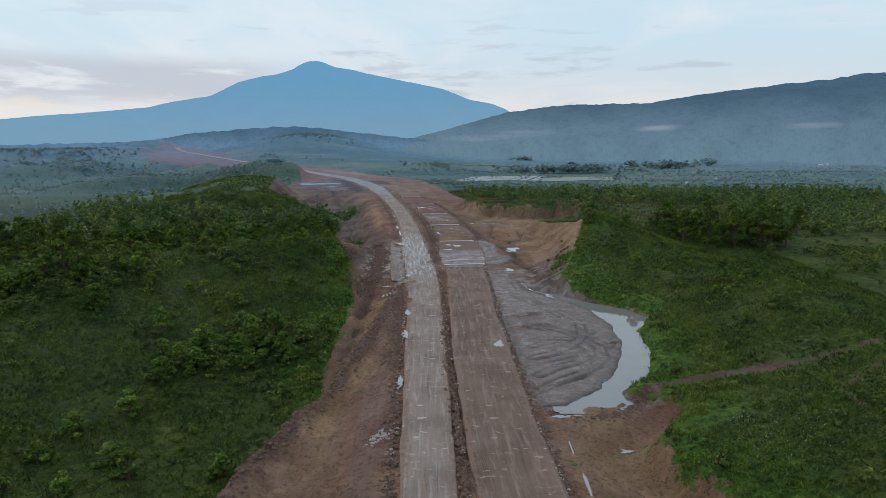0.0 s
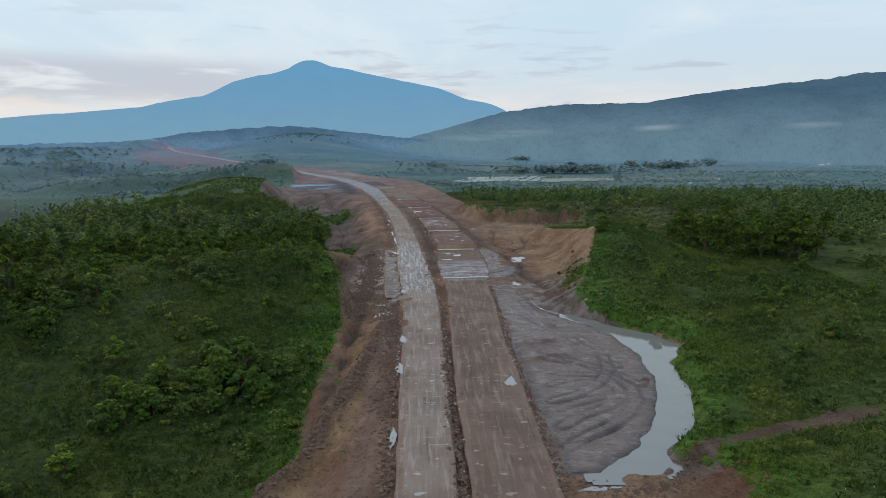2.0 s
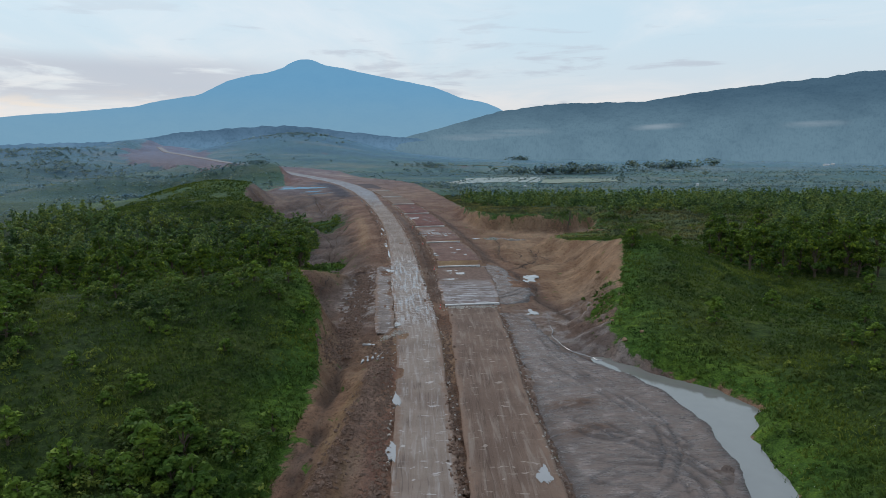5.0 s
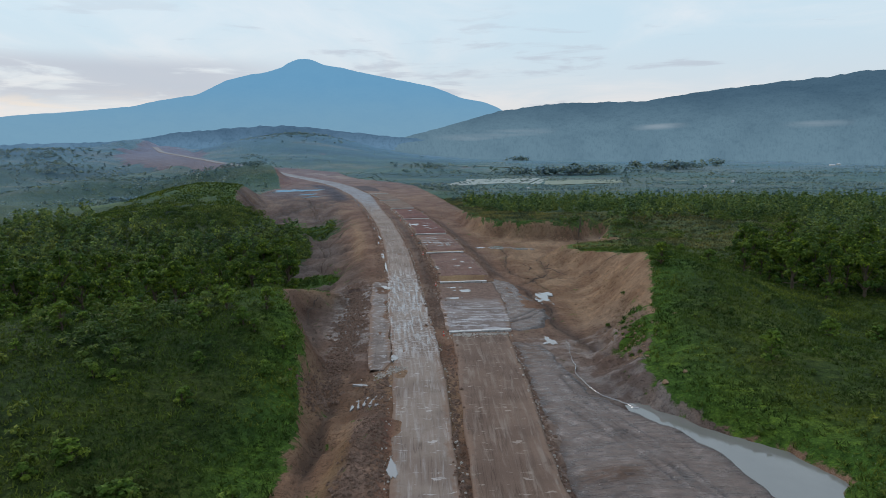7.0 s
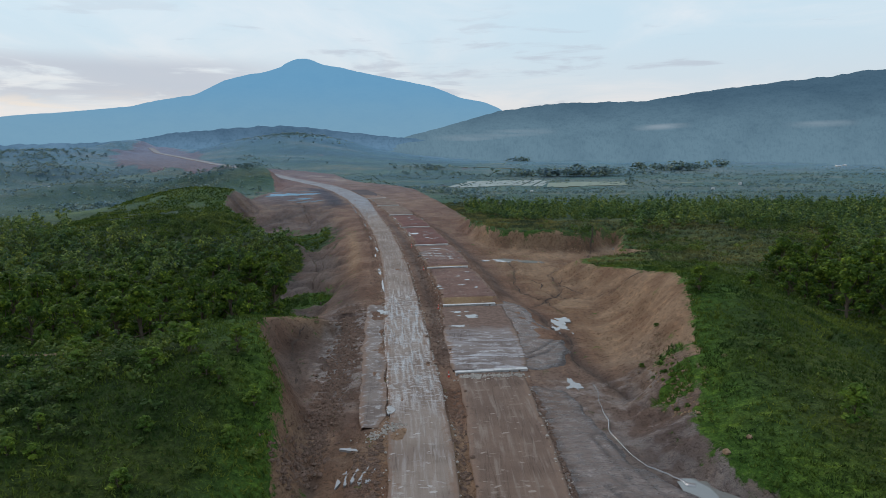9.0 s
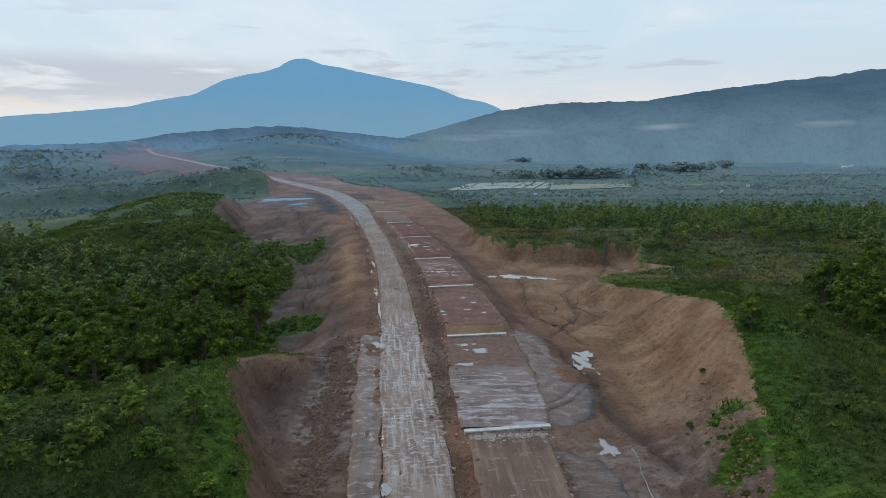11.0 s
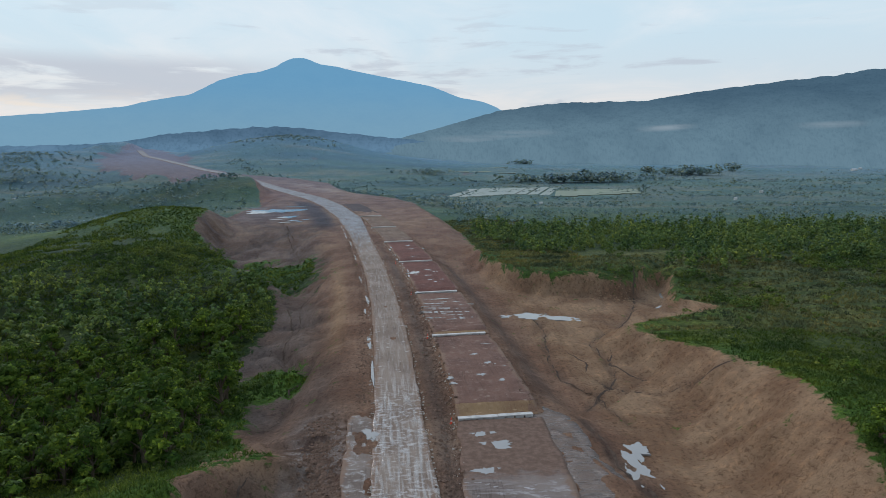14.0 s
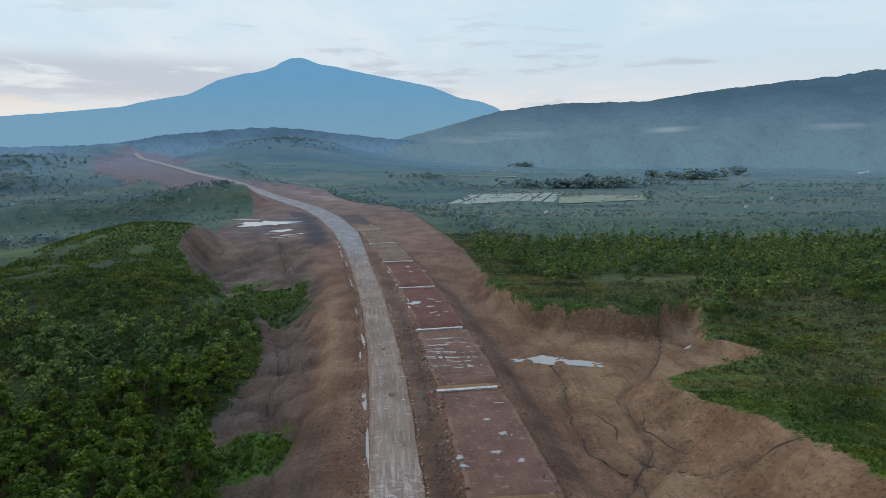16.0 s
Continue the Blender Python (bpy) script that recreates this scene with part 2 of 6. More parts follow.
def make_silt():
    m, nt, b, co, o = material("wet_silt")
    silt = attr(nt, "silt").outputs["Color"]
    flow = link_new(nt, "ShaderNodeMapping", {0: co, "Rotation": (0, 0, radians(28)), "Scale": (0.35, 1.5, 1)}).outputs[0]
    s1, n2, n3 = noise_tex(nt, flow, 0.9, 6, 0.62, 1.6), noise_tex(nt, co, 0.5, 4), noise_tex(nt, co, 5.0, 5, 0.65)
    c = mix_rgb(nt, ramp(nt, s1, 0.42, 0.62), silt, mix_rgb(nt, 1.0, silt, rgba(0.66, 0.65, 0.65), "MULTIPLY"))
    c = mix_rgb(nt, ramp(nt, n2, 0.5, 0.7, 0.0, 0.6), c, mix_rgb(nt, 1.0, silt, rgba(1.4, 1.4, 1.42), "MULTIPLY"))
    wet = ramp(nt, math_node(nt, "ADD", s1, math_node(nt, "MULTIPLY", n2, 0.5)), 0.66, 0.86)
    c = tint(nt, ramp(nt, n3, 0.5, 0.7, 0.0, 0.5), c, 0.62, 0.6, 0.6)
    set_in(nt, b, Base_Color=c, Roughness=math_node(nt, "SUBTRACT", 0.75, math_node(nt, "MULTIPLY", wet, 0.5)))
    set_in(nt, b, Specular_IOR_Level=math_node(nt, "ADD", 0.12, math_node(nt, "MULTIPLY", wet, 0.25)))
    bump(nt, b, math_node(nt, "ADD", s1, math_node(nt, "MULTIPLY", n3, 0.3)), 1.0, 0.35)
    return m


def make_leaf_material(name, dark, mid, tip, haze_sheen=0.0):
    """Leaves that differ from one to the next, from plant to plant and from patch to patch."""
    m, nt, b, co, o = material(name)
    rnd = nt.nodes.new("ShaderNodeNewGeometry").outputs["Random Per Island"]
    obr = nt.nodes.new("ShaderNodeObjectInfo").outputs["Random"]
    n1, n2 = noise_tex(nt, co, 0.55, 3), noise_tex(nt, co, 0.055, 4, 0.6)
    c = mix_rgb(nt, ramp(nt, rnd, -0.5, 0.8), dark, mid)
    c = mix_rgb(nt, ramp(nt, rnd, 0.7, 1.1), c, tip)
    c = mix_rgb(nt, ramp(nt, n1, 0.4, 0.7, 0.0, 0.45), c, dark)
    c = mix_rgb(nt, ramp(nt, n2, 0.38, 0.66), mix_rgb(nt, 1.0, c, rgba(0.72, 0.80, 0.80), "MULTIPLY"), mix_rgb(nt, 1.0, c, rgba(1.35, 1.15, 1.0), "MULTIPLY"))
    plant = ramp(nt, math_node(nt, "ADD", math_node(nt, "MULTIPLY", obr, 0.45), ramp(nt, noise_tex(nt, co, 0.17, 2), 0.34, 0.64)), 0.1, 1.25)
    c = mix_rgb(nt, plant, mix_rgb(nt, 1.0, c, rgba(0.64, 0.72, 0.76), "MULTIPLY"), mix_rgb(nt, 1.0, c, rgba(1.50, 1.34, 1.0), "MULTIPLY"))
    set_in(nt, b, Base_Color=c, Roughness=0.6)
    b.inputs["Specular IOR Level"].default_value = 0.06
    # bluish sheen lays haze over the leaves
    b.inputs["Sheen Weight"].default_value = haze_sheen
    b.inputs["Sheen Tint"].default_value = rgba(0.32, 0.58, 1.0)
    tr = link_new(nt, "ShaderNodeBsdfTranslucent", {0: c})
    mx = link_new(nt, "ShaderNodeMixShader", {0: 0.24, 1: b.outputs[0], 2: tr.outputs[0]})
    nt.links.new(mx.outputs[0], o.inputs[0])
    return m


def make_plain(name, col, rough=0.8, var=0.25, scale=2.0, metal=0.0, spec=0.4):
    m, nt, b, co, o = material(name)
    n1, n2 = noise_tex(nt, co, scale, 5), noise_tex(nt, co, scale * 7, 4, 0.65)
    c = mix_rgb(nt, ramp(nt, n1, 0.35, 0.68), rgba(*col), rgba(*[v * (1 - var) for v in col]))
    c = mix_rgb(nt, ramp(nt, n2, 0.5, 0.8, 0.0, 0.6), c, rgba(*[v * (1 - 1.4 * var) for v in col]))
    set_in(nt, b, Base_Color=c, Roughness=rough, Metallic=metal)
    b.inputs["Specular IOR Level"].default_value = spec
    bump(nt, b, n2, 0.4, 0.04)
    return m


def make_water(name, col):
    m, nt, b, co, o = material(name)
    n1 = noise_tex(nt, co, 0.25, 4)
    set_in(nt, b, Base_Color=mix_rgb(nt, n1, rgba(*col), rgba(*[v * 0.75 for v in col])), Roughness=0.04)
    b.inputs["Specular IOR Level"].default_value = 0.9
    b.inputs["IOR"].default_value = 1.5
    bump(nt, b, noise_tex(nt, co, 1.3, 3), 0.03, 0.05)
    return m


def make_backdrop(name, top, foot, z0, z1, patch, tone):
    """Far hills in morning air: emission paints in the haze before them, paler at the foot."""
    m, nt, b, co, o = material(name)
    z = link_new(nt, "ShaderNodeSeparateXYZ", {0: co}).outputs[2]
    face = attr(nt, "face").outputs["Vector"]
    # slanting bands of tone paint the spurs onto the slope
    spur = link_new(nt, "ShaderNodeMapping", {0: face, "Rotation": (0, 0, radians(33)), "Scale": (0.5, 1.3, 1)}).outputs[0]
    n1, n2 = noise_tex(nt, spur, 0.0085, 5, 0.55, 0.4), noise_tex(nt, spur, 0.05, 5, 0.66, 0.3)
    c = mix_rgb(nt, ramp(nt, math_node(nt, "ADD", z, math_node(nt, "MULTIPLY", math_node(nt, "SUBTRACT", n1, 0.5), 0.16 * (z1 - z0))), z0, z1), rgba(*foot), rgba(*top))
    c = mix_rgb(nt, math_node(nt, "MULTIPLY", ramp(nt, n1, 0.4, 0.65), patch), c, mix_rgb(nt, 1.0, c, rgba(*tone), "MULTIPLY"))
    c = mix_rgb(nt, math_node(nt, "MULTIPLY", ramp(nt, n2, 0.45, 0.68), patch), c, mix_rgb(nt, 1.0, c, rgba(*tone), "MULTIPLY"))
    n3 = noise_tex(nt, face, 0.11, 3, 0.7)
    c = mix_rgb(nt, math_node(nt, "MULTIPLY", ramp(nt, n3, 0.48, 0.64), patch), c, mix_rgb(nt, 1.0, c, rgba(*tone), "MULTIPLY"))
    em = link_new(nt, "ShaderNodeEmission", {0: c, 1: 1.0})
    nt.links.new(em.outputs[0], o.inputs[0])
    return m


M_EARTH = make_terrain_material()
M_HAUL = make_road_material("compacted_gravel", rgba(0.238, 0.182, 0.142), rgba(0.178, 0.128, 0.098), rgba(0.40, 0.36, 0.32), 0.42, 0.46, 0.60, (0.8, 0.06, 0.6), 160, 250, 370)
M_LANE = make_road_material("compacted_red_brown_earth", rgba(0.166, 0.108, 0.076), rgba(0.124, 0.079, 0.056), rgba(0.30, 0.24, 0.19), 0.45)
M_BAY = make_road_material("mauve_brown_earth", rgba(0.158, 0.086, 0.062), rgba(0.116, 0.062, 0.046), rgba(0.25, 0.185, 0.145), 0.25, 2.0, 3.0, (0.35, 0.25, 0.6))
M_DARKBED = make_road_material("dark_prime_coat", rgba(0.075, 0.058, 0.058), rgba(0.058, 0.045, 0.046), rgba(0.12, 0.10, 0.10), 0.2, 2.0, 3.0, (0.3, 0.3, 0.6))
M_RED = make_road_material("dark_red_earth", rgba(0.142, 0.060, 0.045), rgba(0.102, 0.043, 0.033), rgba(0.195, 0.12, 0.098), 0.2, 2.0, 3.0, (0.35, 0.25, 0.6))
M_WETSLAB = make_road_material("wet_grey_mud", rgba(0.20, 0.158, 0.136), rgba(0.14, 0.105, 0.088), rgba(0.38, 0.355, 0.34), 0.6, 0.52, 0.70, (0.16, 0.36, 0.6), 170, 214, 1e5, rgba(0.165, 0.104, 0.076))
M_CONCRETE = make_plain("pale_concrete", (0.52, 0.49, 0.45), 0.8, 0.3, 0.9)
M_CLOD = make_plain("clods_of_earth", (0.175, 0.105, 0.07), 0.9, 0.35, 1.5)
M_OCHRE = make_plain("dry_ochre_earth", (0.27, 0.17, 0.095), 0.9, 0.35, 1.0)
M_STONE = make_plain("pale_stone", (0.40, 0.35, 0.29), 0.85, 0.3, 1.5)
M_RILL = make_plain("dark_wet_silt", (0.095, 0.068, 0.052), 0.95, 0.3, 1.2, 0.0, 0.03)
M_FACE = make_road_material("raw_ochre_fill", rgba(0.25, 0.155, 0.08), rgba(0.19, 0.11, 0.06), rgba(0.31, 0.21, 0.12), 0.3, 2.0, 3.0, (0.9, 0.6, 0.6))
M_CONE = make_plain("orange_plastic", (0.62, 0.07, 0.03), 0.45, 0.15, 3.0)
M_BARK = make_plain("bark", (0.12, 0.09, 0.06), 0.9, 0.35, 3.0)
M_WATER = make_water("muddy_water", (0.20, 0.19, 0.165))
M_PUDDLE = make_water("silty_puddle_water", (0.30, 0.275, 0.25))
M_LEAF = make_leaf_material("teak_leaves", rgba(0.024, 0.048, 0.011), rgba(0.088, 0.146, 0.020), rgba(0.25, 0.325, 0.038), 0.02)
M_SAPLING = make_leaf_material("sapling_leaves", rgba(0.04, 0.078, 0.018), rgba(0.115, 0.185, 0.03), rgba(0.24, 0.32, 0.05))
M_DRYGRASS = make_leaf_material("dull_grass_blades", rgba(0.08, 0.09, 0.042), rgba(0.125, 0.135, 0.06), rgba(0.18, 0.18, 0.085), 0.05)
M_BUSH = make_leaf_material("shrub_leaves", rgba(0.038, 0.068, 0.022), rgba(0.072, 0.118, 0.03), rgba(0.15, 0.19, 0.045))
M_GRASS = make_leaf_material("grass_blades", rgba(0.026, 0.05, 0.013), rgba(0.068, 0.112, 0.024), rgba(0.135, 0.18, 0.042))
# far leaves: haze is put into the pale base colour and full sheen
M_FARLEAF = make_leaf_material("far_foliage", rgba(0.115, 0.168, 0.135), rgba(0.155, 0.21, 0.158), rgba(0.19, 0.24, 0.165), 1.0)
M_WOOD = make_leaf_material("woodland_leaves", rgba(0.036, 0.068, 0.026), rgba(0.096, 0.155, 0.044), rgba(0.215, 0.285, 0.06), 0.13)
M_PALE = make_plain("white_paint", (0.62, 0.62, 0.60), 0.6, 0.15, 0.8)
M_ROOF = make_plain("sheet_metal_roof", (0.5, 0.5, 0.5), 0.45, 0.25, 0.5, 0.3)
M_BUND = make_plain("grassy_bank", (0.17, 0.18, 0.13), 0.9, 0.3, 0.2)
M_PADDY = make_plain("flooded_rice", (0.15, 0.18, 0.14), 0.32, 0.25, 0.05, 0.0, 0.35)
M_PADDY_GREEN = make_plain("young_rice", (0.16, 0.19, 0.11), 0.5, 0.3, 0.08)
M_SIDE = make_road_material("wet_side_mud", rgba(0.205, 0.162, 0.135), rgba(0.14, 0.105, 0.085), rgba(0.36, 0.325, 0.295), 0.6, 0.56, 0.7, (0.3, 0.35, 0.5))
M_SILT = make_silt()
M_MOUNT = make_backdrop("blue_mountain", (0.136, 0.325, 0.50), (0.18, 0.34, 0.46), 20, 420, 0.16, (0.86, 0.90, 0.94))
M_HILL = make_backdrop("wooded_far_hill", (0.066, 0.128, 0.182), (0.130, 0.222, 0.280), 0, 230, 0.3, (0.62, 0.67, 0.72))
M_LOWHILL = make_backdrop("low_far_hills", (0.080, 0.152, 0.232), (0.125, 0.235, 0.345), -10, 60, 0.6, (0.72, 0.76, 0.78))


# ---- the lie of the land ----
def lerp_table(v, table):
    xs = [a for a, _ in table]
    return np.interp(v, xs, [b for _, b in table])


HAUL = [(-400, 1.5), (20, 0.0), (61, -1.5), (99, -2.7), (129, -3.6), (165, -5.2), (207, -8.9), (230, -10.85), (260, -13.5), (300, -18.1), (347, -24.9), (400, -34.3), (446, -43),
        (482, -50.5), (541, -68), (589, -87), (672, -131), (757, -172), (832, -207), (920, -258), (1000, -308), (1096, -361), (1250, -452), (1427, -565), (1520, -618), (1700, -690), (5000, -900)]
fine_y = np.arange(-400, 3000, 2.0)
fine_c = lerp_table(fine_y, HAUL)
kern = np.hanning(15)
fine_c = np.convolve(np.pad(fine_c, 7, mode="edge"), kern / kern.sum(), "valid")


def haul_x(y):
    """The haul road's middle line."""
    return np.interp(y, fine_y, fine_c)


def road_z(y):
    return np.interp(y, [-400, 450, 1011, 1200, 1427, 1520, 1600, 1750, 5000], [0, 0, 0.5, 2, 6, 15, 21, 16, 10])


LEFT_EDGE = [(40, -28), (62, -26), (78, -23), (92, -19), (110, -20.5), (138, -19.5), (167, -24), (189, -34), (199, -34), (207, -29.5), (212, -26), (214, -31), (224, -36), (248, -40), (266, -50),
             (280, -49), (293, -47), (319, -51.5), (335, -58), (350, -78), (372, -90), (395, -99), (412, -109), (430, -112), (456, -115), (490, -123), (520, -133), (548, -126), (590, -128), (635, -142), (668, -160), (700, -205), (725, -225)]
RIGHT_EDGE = [(40, 27), (61, 27), (71, 25), (80, 33), (84, 31), (89, 27.5), (98, 33), (107, 36.5), (119, 38), (128, 43.5), (136, 40), (143, 33.5), (150, 29), (158, 28.8), (165, 32.5),
              (175, 36), (183, 38), (192, 40.5), (199, 43), (215, 47), (232, 49), (246, 46), (258, 41.5), (267, 37.5), (271, 46), (276, 57), (283, 67), (290, 66), (298, 61), (308, 63), (324, 69), (326, 62),
              (313, 53), (309, 48), (315, 41), (316, 30), (321, 22), (332, 16.5), (350, 13), (375, 11.5), (400, 10.5), (444, 9), (501, 1), (560, -8), (600, -22), (645, -58), (690, -76)]
FAR = [(757, -72, 78), (832, -85, 62), (893, -115, 34), (1011, -120, 28), (1120, -136, 24), (1230, -130, 40), (1340, -105, 60), (1430, -80, 76), (1520, -60, 70)]
earth_poly = ([(x, y) for y, x in LEFT_EDGE] + [(float(haul_x(y)) + a, y) for y, a, b in FAR] + [(-655, 1610)]
              + [(float(haul_x(y)) + b, y) for y, a, b in reversed(FAR)] + [(x, y) for y, x in reversed(RIGHT_EDGE)] + [(27, -300), (-28, -300)])
TRACKS = [([(13, 83), (19, 81.5), (29, 87), (37, 90), (45, 93), (54, 95.5)], 1.3), ([(54, 95.5), (66, 99), (80, 104), (95, 108)], 0.2), ([(43, 48), (46, 62), (48, 71), (51, 79), (60, 89), (72, 98)], 0.15), ([(-120, 176), (-84, 173), (-60, 176), (-45, 181)], 0.5)]
POND = [(16.5, 83.6), (23, 84), (27.5, 89.3), (32.2, 96.2), (34.6, 102.6), (36.4, 113.2), (38.8, 121), (41, 125.5), (45.3, 129.3), (42.6, 134.8), (37.8, 140.2), (31.7, 144.6), (25.5, 148.2),
        (28.9, 141.5), (32, 134.2), (33.6, 124.5), (32.8, 113.2), (29.3, 102.6), (26.1, 94.9), (21.5, 88.3)]


def side_of(px, py, poly):
    """Metres inside (plus) or outside (minus) a closed outline."""
    d = np.full(px.shape, 1e9)
    inside = np.zeros(px.shape, bool)
    for (x0, y0), (x1, y1) in zip(poly, poly[1:] + poly[:1]):
        dx, dy = x1 - x0, y1 - y0
        t = np.clip(((px - x0) * dx + (py - y0) * dy) / (dx * dx + dy * dy), 0, 1)
        d = np.minimum(d, (px - x0 - t * dx) ** 2 + (py - y0 - t * dy) ** 2)
        if dy:
            inside ^= ((y0 > py) != (y1 > py)) & (px < (py - y0) * dx / dy + x0)
    return np.where(inside, 1, -1) * np.sqrt(d)


def from_line(px, py, line):
    """Metres to an open line."""
    d = np.full(np.shape(px), 1e9)
    for (x0, y0), (x1, y1) in zip(line, line[1:]):
        dx, dy = x1 - x0, y1 - y0
        t = np.clip(((px - x0) * dx + (py - y0) * dy) / (dx * dx + dy * dy), 0, 1)
        d = np.minimum(d, (px - x0 - t * dx) ** 2 + (py - y0 - t * dy) ** 2)
    return np.sqrt(d)


def smooth(v, a, b):
    t = np.clip((v - a) / (b - a), 0, 1)
    return t * t * (3 - 2 * t)


def hump(x, y, cx, cy, sx, sy, turn=0.0):
    c, s = math.cos(radians(turn)), math.sin(radians(turn))
    u, v = (x - cx) * c + (y - cy) * s, -(x - cx) * s + (y - cy) * c
    return np.exp(-0.5 * ((u / sx) ** 2 + (v / sy) ** 2))


rng = np.random.default_rng(7)
LATTICE = rng.random((257, 257))


def rough_field(x, y, size, octaves=4, keep=0.5):
    """Value noise in -1..1 with the given wavelength in metres."""
    total, amp, norm = np.zeros(np.shape(x)), 1.0, 0.0
    for o in range(octaves):
        u, v = np.asarray(x) / size * 2 ** o + 17.3 * o, np.asarray(y) / size * 2 ** o + 5.1 * o
        i, j = np.floor(u).astype(int), np.floor(v).astype(int)
        fu, fv = u - i, v - j
        fu, fv = fu * fu * (3 - 2 * fu), fv * fv * (3 - 2 * fv)
        i0, j0, i1, j1 = i % 256, j % 256, (i + 1) % 256, (j + 1) % 256
        val = (LATTICE[i0, j0] * (1 - fu) + LATTICE[i1, j0] * fu) * (1 - fv) + (LATTICE[i0, j1] * (1 - fu) + LATTICE[i1, j1] * fu) * fv
        total, norm, amp = total + amp * (2 * val - 1), norm + amp, amp * keep
    return total / norm


def ridge(x, y, line, w):
    """A rounded crest along a line."""
    return np.exp(-(from_line(x, y, line) / w) ** 2)


def natural(x, y):
    """The old hillsides, before the cutting."""
    left = smooth(x - haul_x(y), 10, -25)
    z = -5.0 * left + (1 - left) * (0.1 + 1.9 * smooth(y, 150, 210) - 6.0 * smooth(y, 340, 480) - 9 * smooth(y, 500, 760))
    z = z - 4.0 * smooth(y, 430, 700) * left
    z += left * (11.5 * hump(x, y, -66, 157, 36, 31) + 9 * hump(x, y, -30, 186, 14, 26) + 10 * hump(x, y, -118, 350, 46, 40, 20) + 15 * hump(x, y, -132, 440, 34, 27, 8) - 3 * hump(x, y, -90, 280, 60, 45))
    z += left * (-5 * hump(x, y, -60, 75, 50, 25) + 5 * hump(x, y, -150, 160, 40, 50))
    z -= left * 9 * smooth(y, 470, 620) * smooth(x - haul_x(y), -55, -130)
    z += left * (17 * ridge(x, y, [(-140, 650), (-190, 656), (-240, 650), (-300, 615)], 30) * smooth(x, -330, -215) + 14 * ridge(x, y, [(-290, 900), (-327, 800), (-312, 700), (-305, 640), (-312, 590)], 42))
    z += left * (31 * ridge(x, y, [(-1000, 1180), (-760, 1300), (-660, 1500), (-600, 1640)], 150) + 15 * ridge(x, y, [(-560, 1180), (-520, 950), (-560, 800)], 60) + 8 * ridge(x, y, [(-430, 1050), (-400, 900)], 40))
    z += (1 - left) * (9.5 * hump(x, y, 47, 196, 15, 30, -12) + 6.5 * hump(x, y, 58, 64, 25, 15) + 6 * hump(x, y, 71, 122, 15, 22) + 3 * hump(x, y, 60, 320, 40, 30) - 4.2 * hump(x, y, 70, 300, 15, 13) - 3.0 * ridge(x, y, [(52, 305), (58, 314), (66, 329), (74, 344)], 3.2))
    z += 57 * hump(x, y, -308, 1500, 144, 190) + 9 * hump(x, y, -150, 1150, 200, 130) + 20 * hump(x, y, -640, 1640, 90, 120)
    z += 0.9 * rough_field(x, y, 22, 3) + (2.2 + 4.0 * left * smooth(y, 420, 620)) * rough_field(x, y, 130, 3) * smooth(np.abs(y - 150), 150, 500) * (1 - np.minimum(1, 1.6 * hump(x, y, 105, 790, 70, 45)))
    return z


WINDROW = [(-10.5, 142), (-13, 118), (-16, 98), (-20, 78), (-24, 55)]
GULLY = [(-17.5, 152), (-17.5, 128), (-17.8, 108), (-18.5, 92), (-22.5, 76), (-26, 60)]
RILLS = [[(-86, 471), (-76, 445), (-68, 420), (-60, 396), (-55, 372), (-52, 350), (-47, 325)], [(-40, 330), (-43, 310), (-39, 292), (-41, 276), (-36, 262)], [(20, 296), (22, 280), (20, 268), (19, 256), (20, 246), (24, 238), (27, 225)], [(36, 276), (30, 268), (31, 258), (30, 248), (26, 240), (21, 232)], [(48, 236), (39, 238), (31, 241), (26, 246)],
         [(-45, 345), (-50, 330), (-46, 312), (-42, 296), (-38, 282)], [(-30, 262), (-34, 252), (-31, 240), (-33, 228)], [(-80, 480), (-84, 465), (-78, 450), (-70, 430), (-60, 405)], [(58, 330), (50, 300), (40, 280)],
         [(26, 172), (24, 180), (21.5, 190), (22.5, 200), (20, 212), (19, 226)], [(-28, 206), (-30, 199), (-27, 190), (-24, 178)]]
STEPS = [(183, 0.15), (225, 1.2), (268, 0.6), (308, 0.55), (354, 0.5), (398, 0.45), (442, 0.4), (486, 0.3)]


def lane_offset(y):
    """The new carriageway's middle, to the right of the haul road's."""
    return np.interp(y, [0, 60, 80, 105, 131, 152, 176, 185, 207, 224, 360, 400, 480, 5000], [9.7, 9.65, 9.35, 9.55, 10.0, 10.9, 12.2, 12.9, 14.8, 15.8, 15.8, 15.3, 13.4, 13])


def lane_half(y):
    return np.interp(y, [0, 61, 80, 105, 131, 152, 182, 187, 205, 225, 229, 400, 600], [4.65, 4.65, 4.65, 5.0, 4.85, 5.1, 5.25, 6.6, 7.0, 6.8, 6.4, 6.0, 6.0])


def lane_lift(y):
    z = np.zeros(np.shape(y))
    for (a, h), (b, _) in zip(STEPS, STEPS[1:] + [(530, 0)]):
        z = z + h * smooth(y, a + 0.8, a + 4.2) * (1 - smooth(y, b - 26, b - 1.0)) * (y > a) * (y <= b)
    return z


def gullies(x, y):
    """Branching channels washed into bare slopes, 1 along their beds."""
    wx, wy = x + 8 * rough_field(x, y, 26, 2), y + 8 * rough_field(y, x, 26, 2)
    a = (1 - np.abs(rough_field(wx * 1.1, wy * 0.5, 16, 2))) ** 15
    b = (1 - np.abs(rough_field(wx * 1.2 + 31, wy * 0.45 + 7, 6, 2))) ** 13
    return np.clip(a + 0.55 * b, 0, 1)


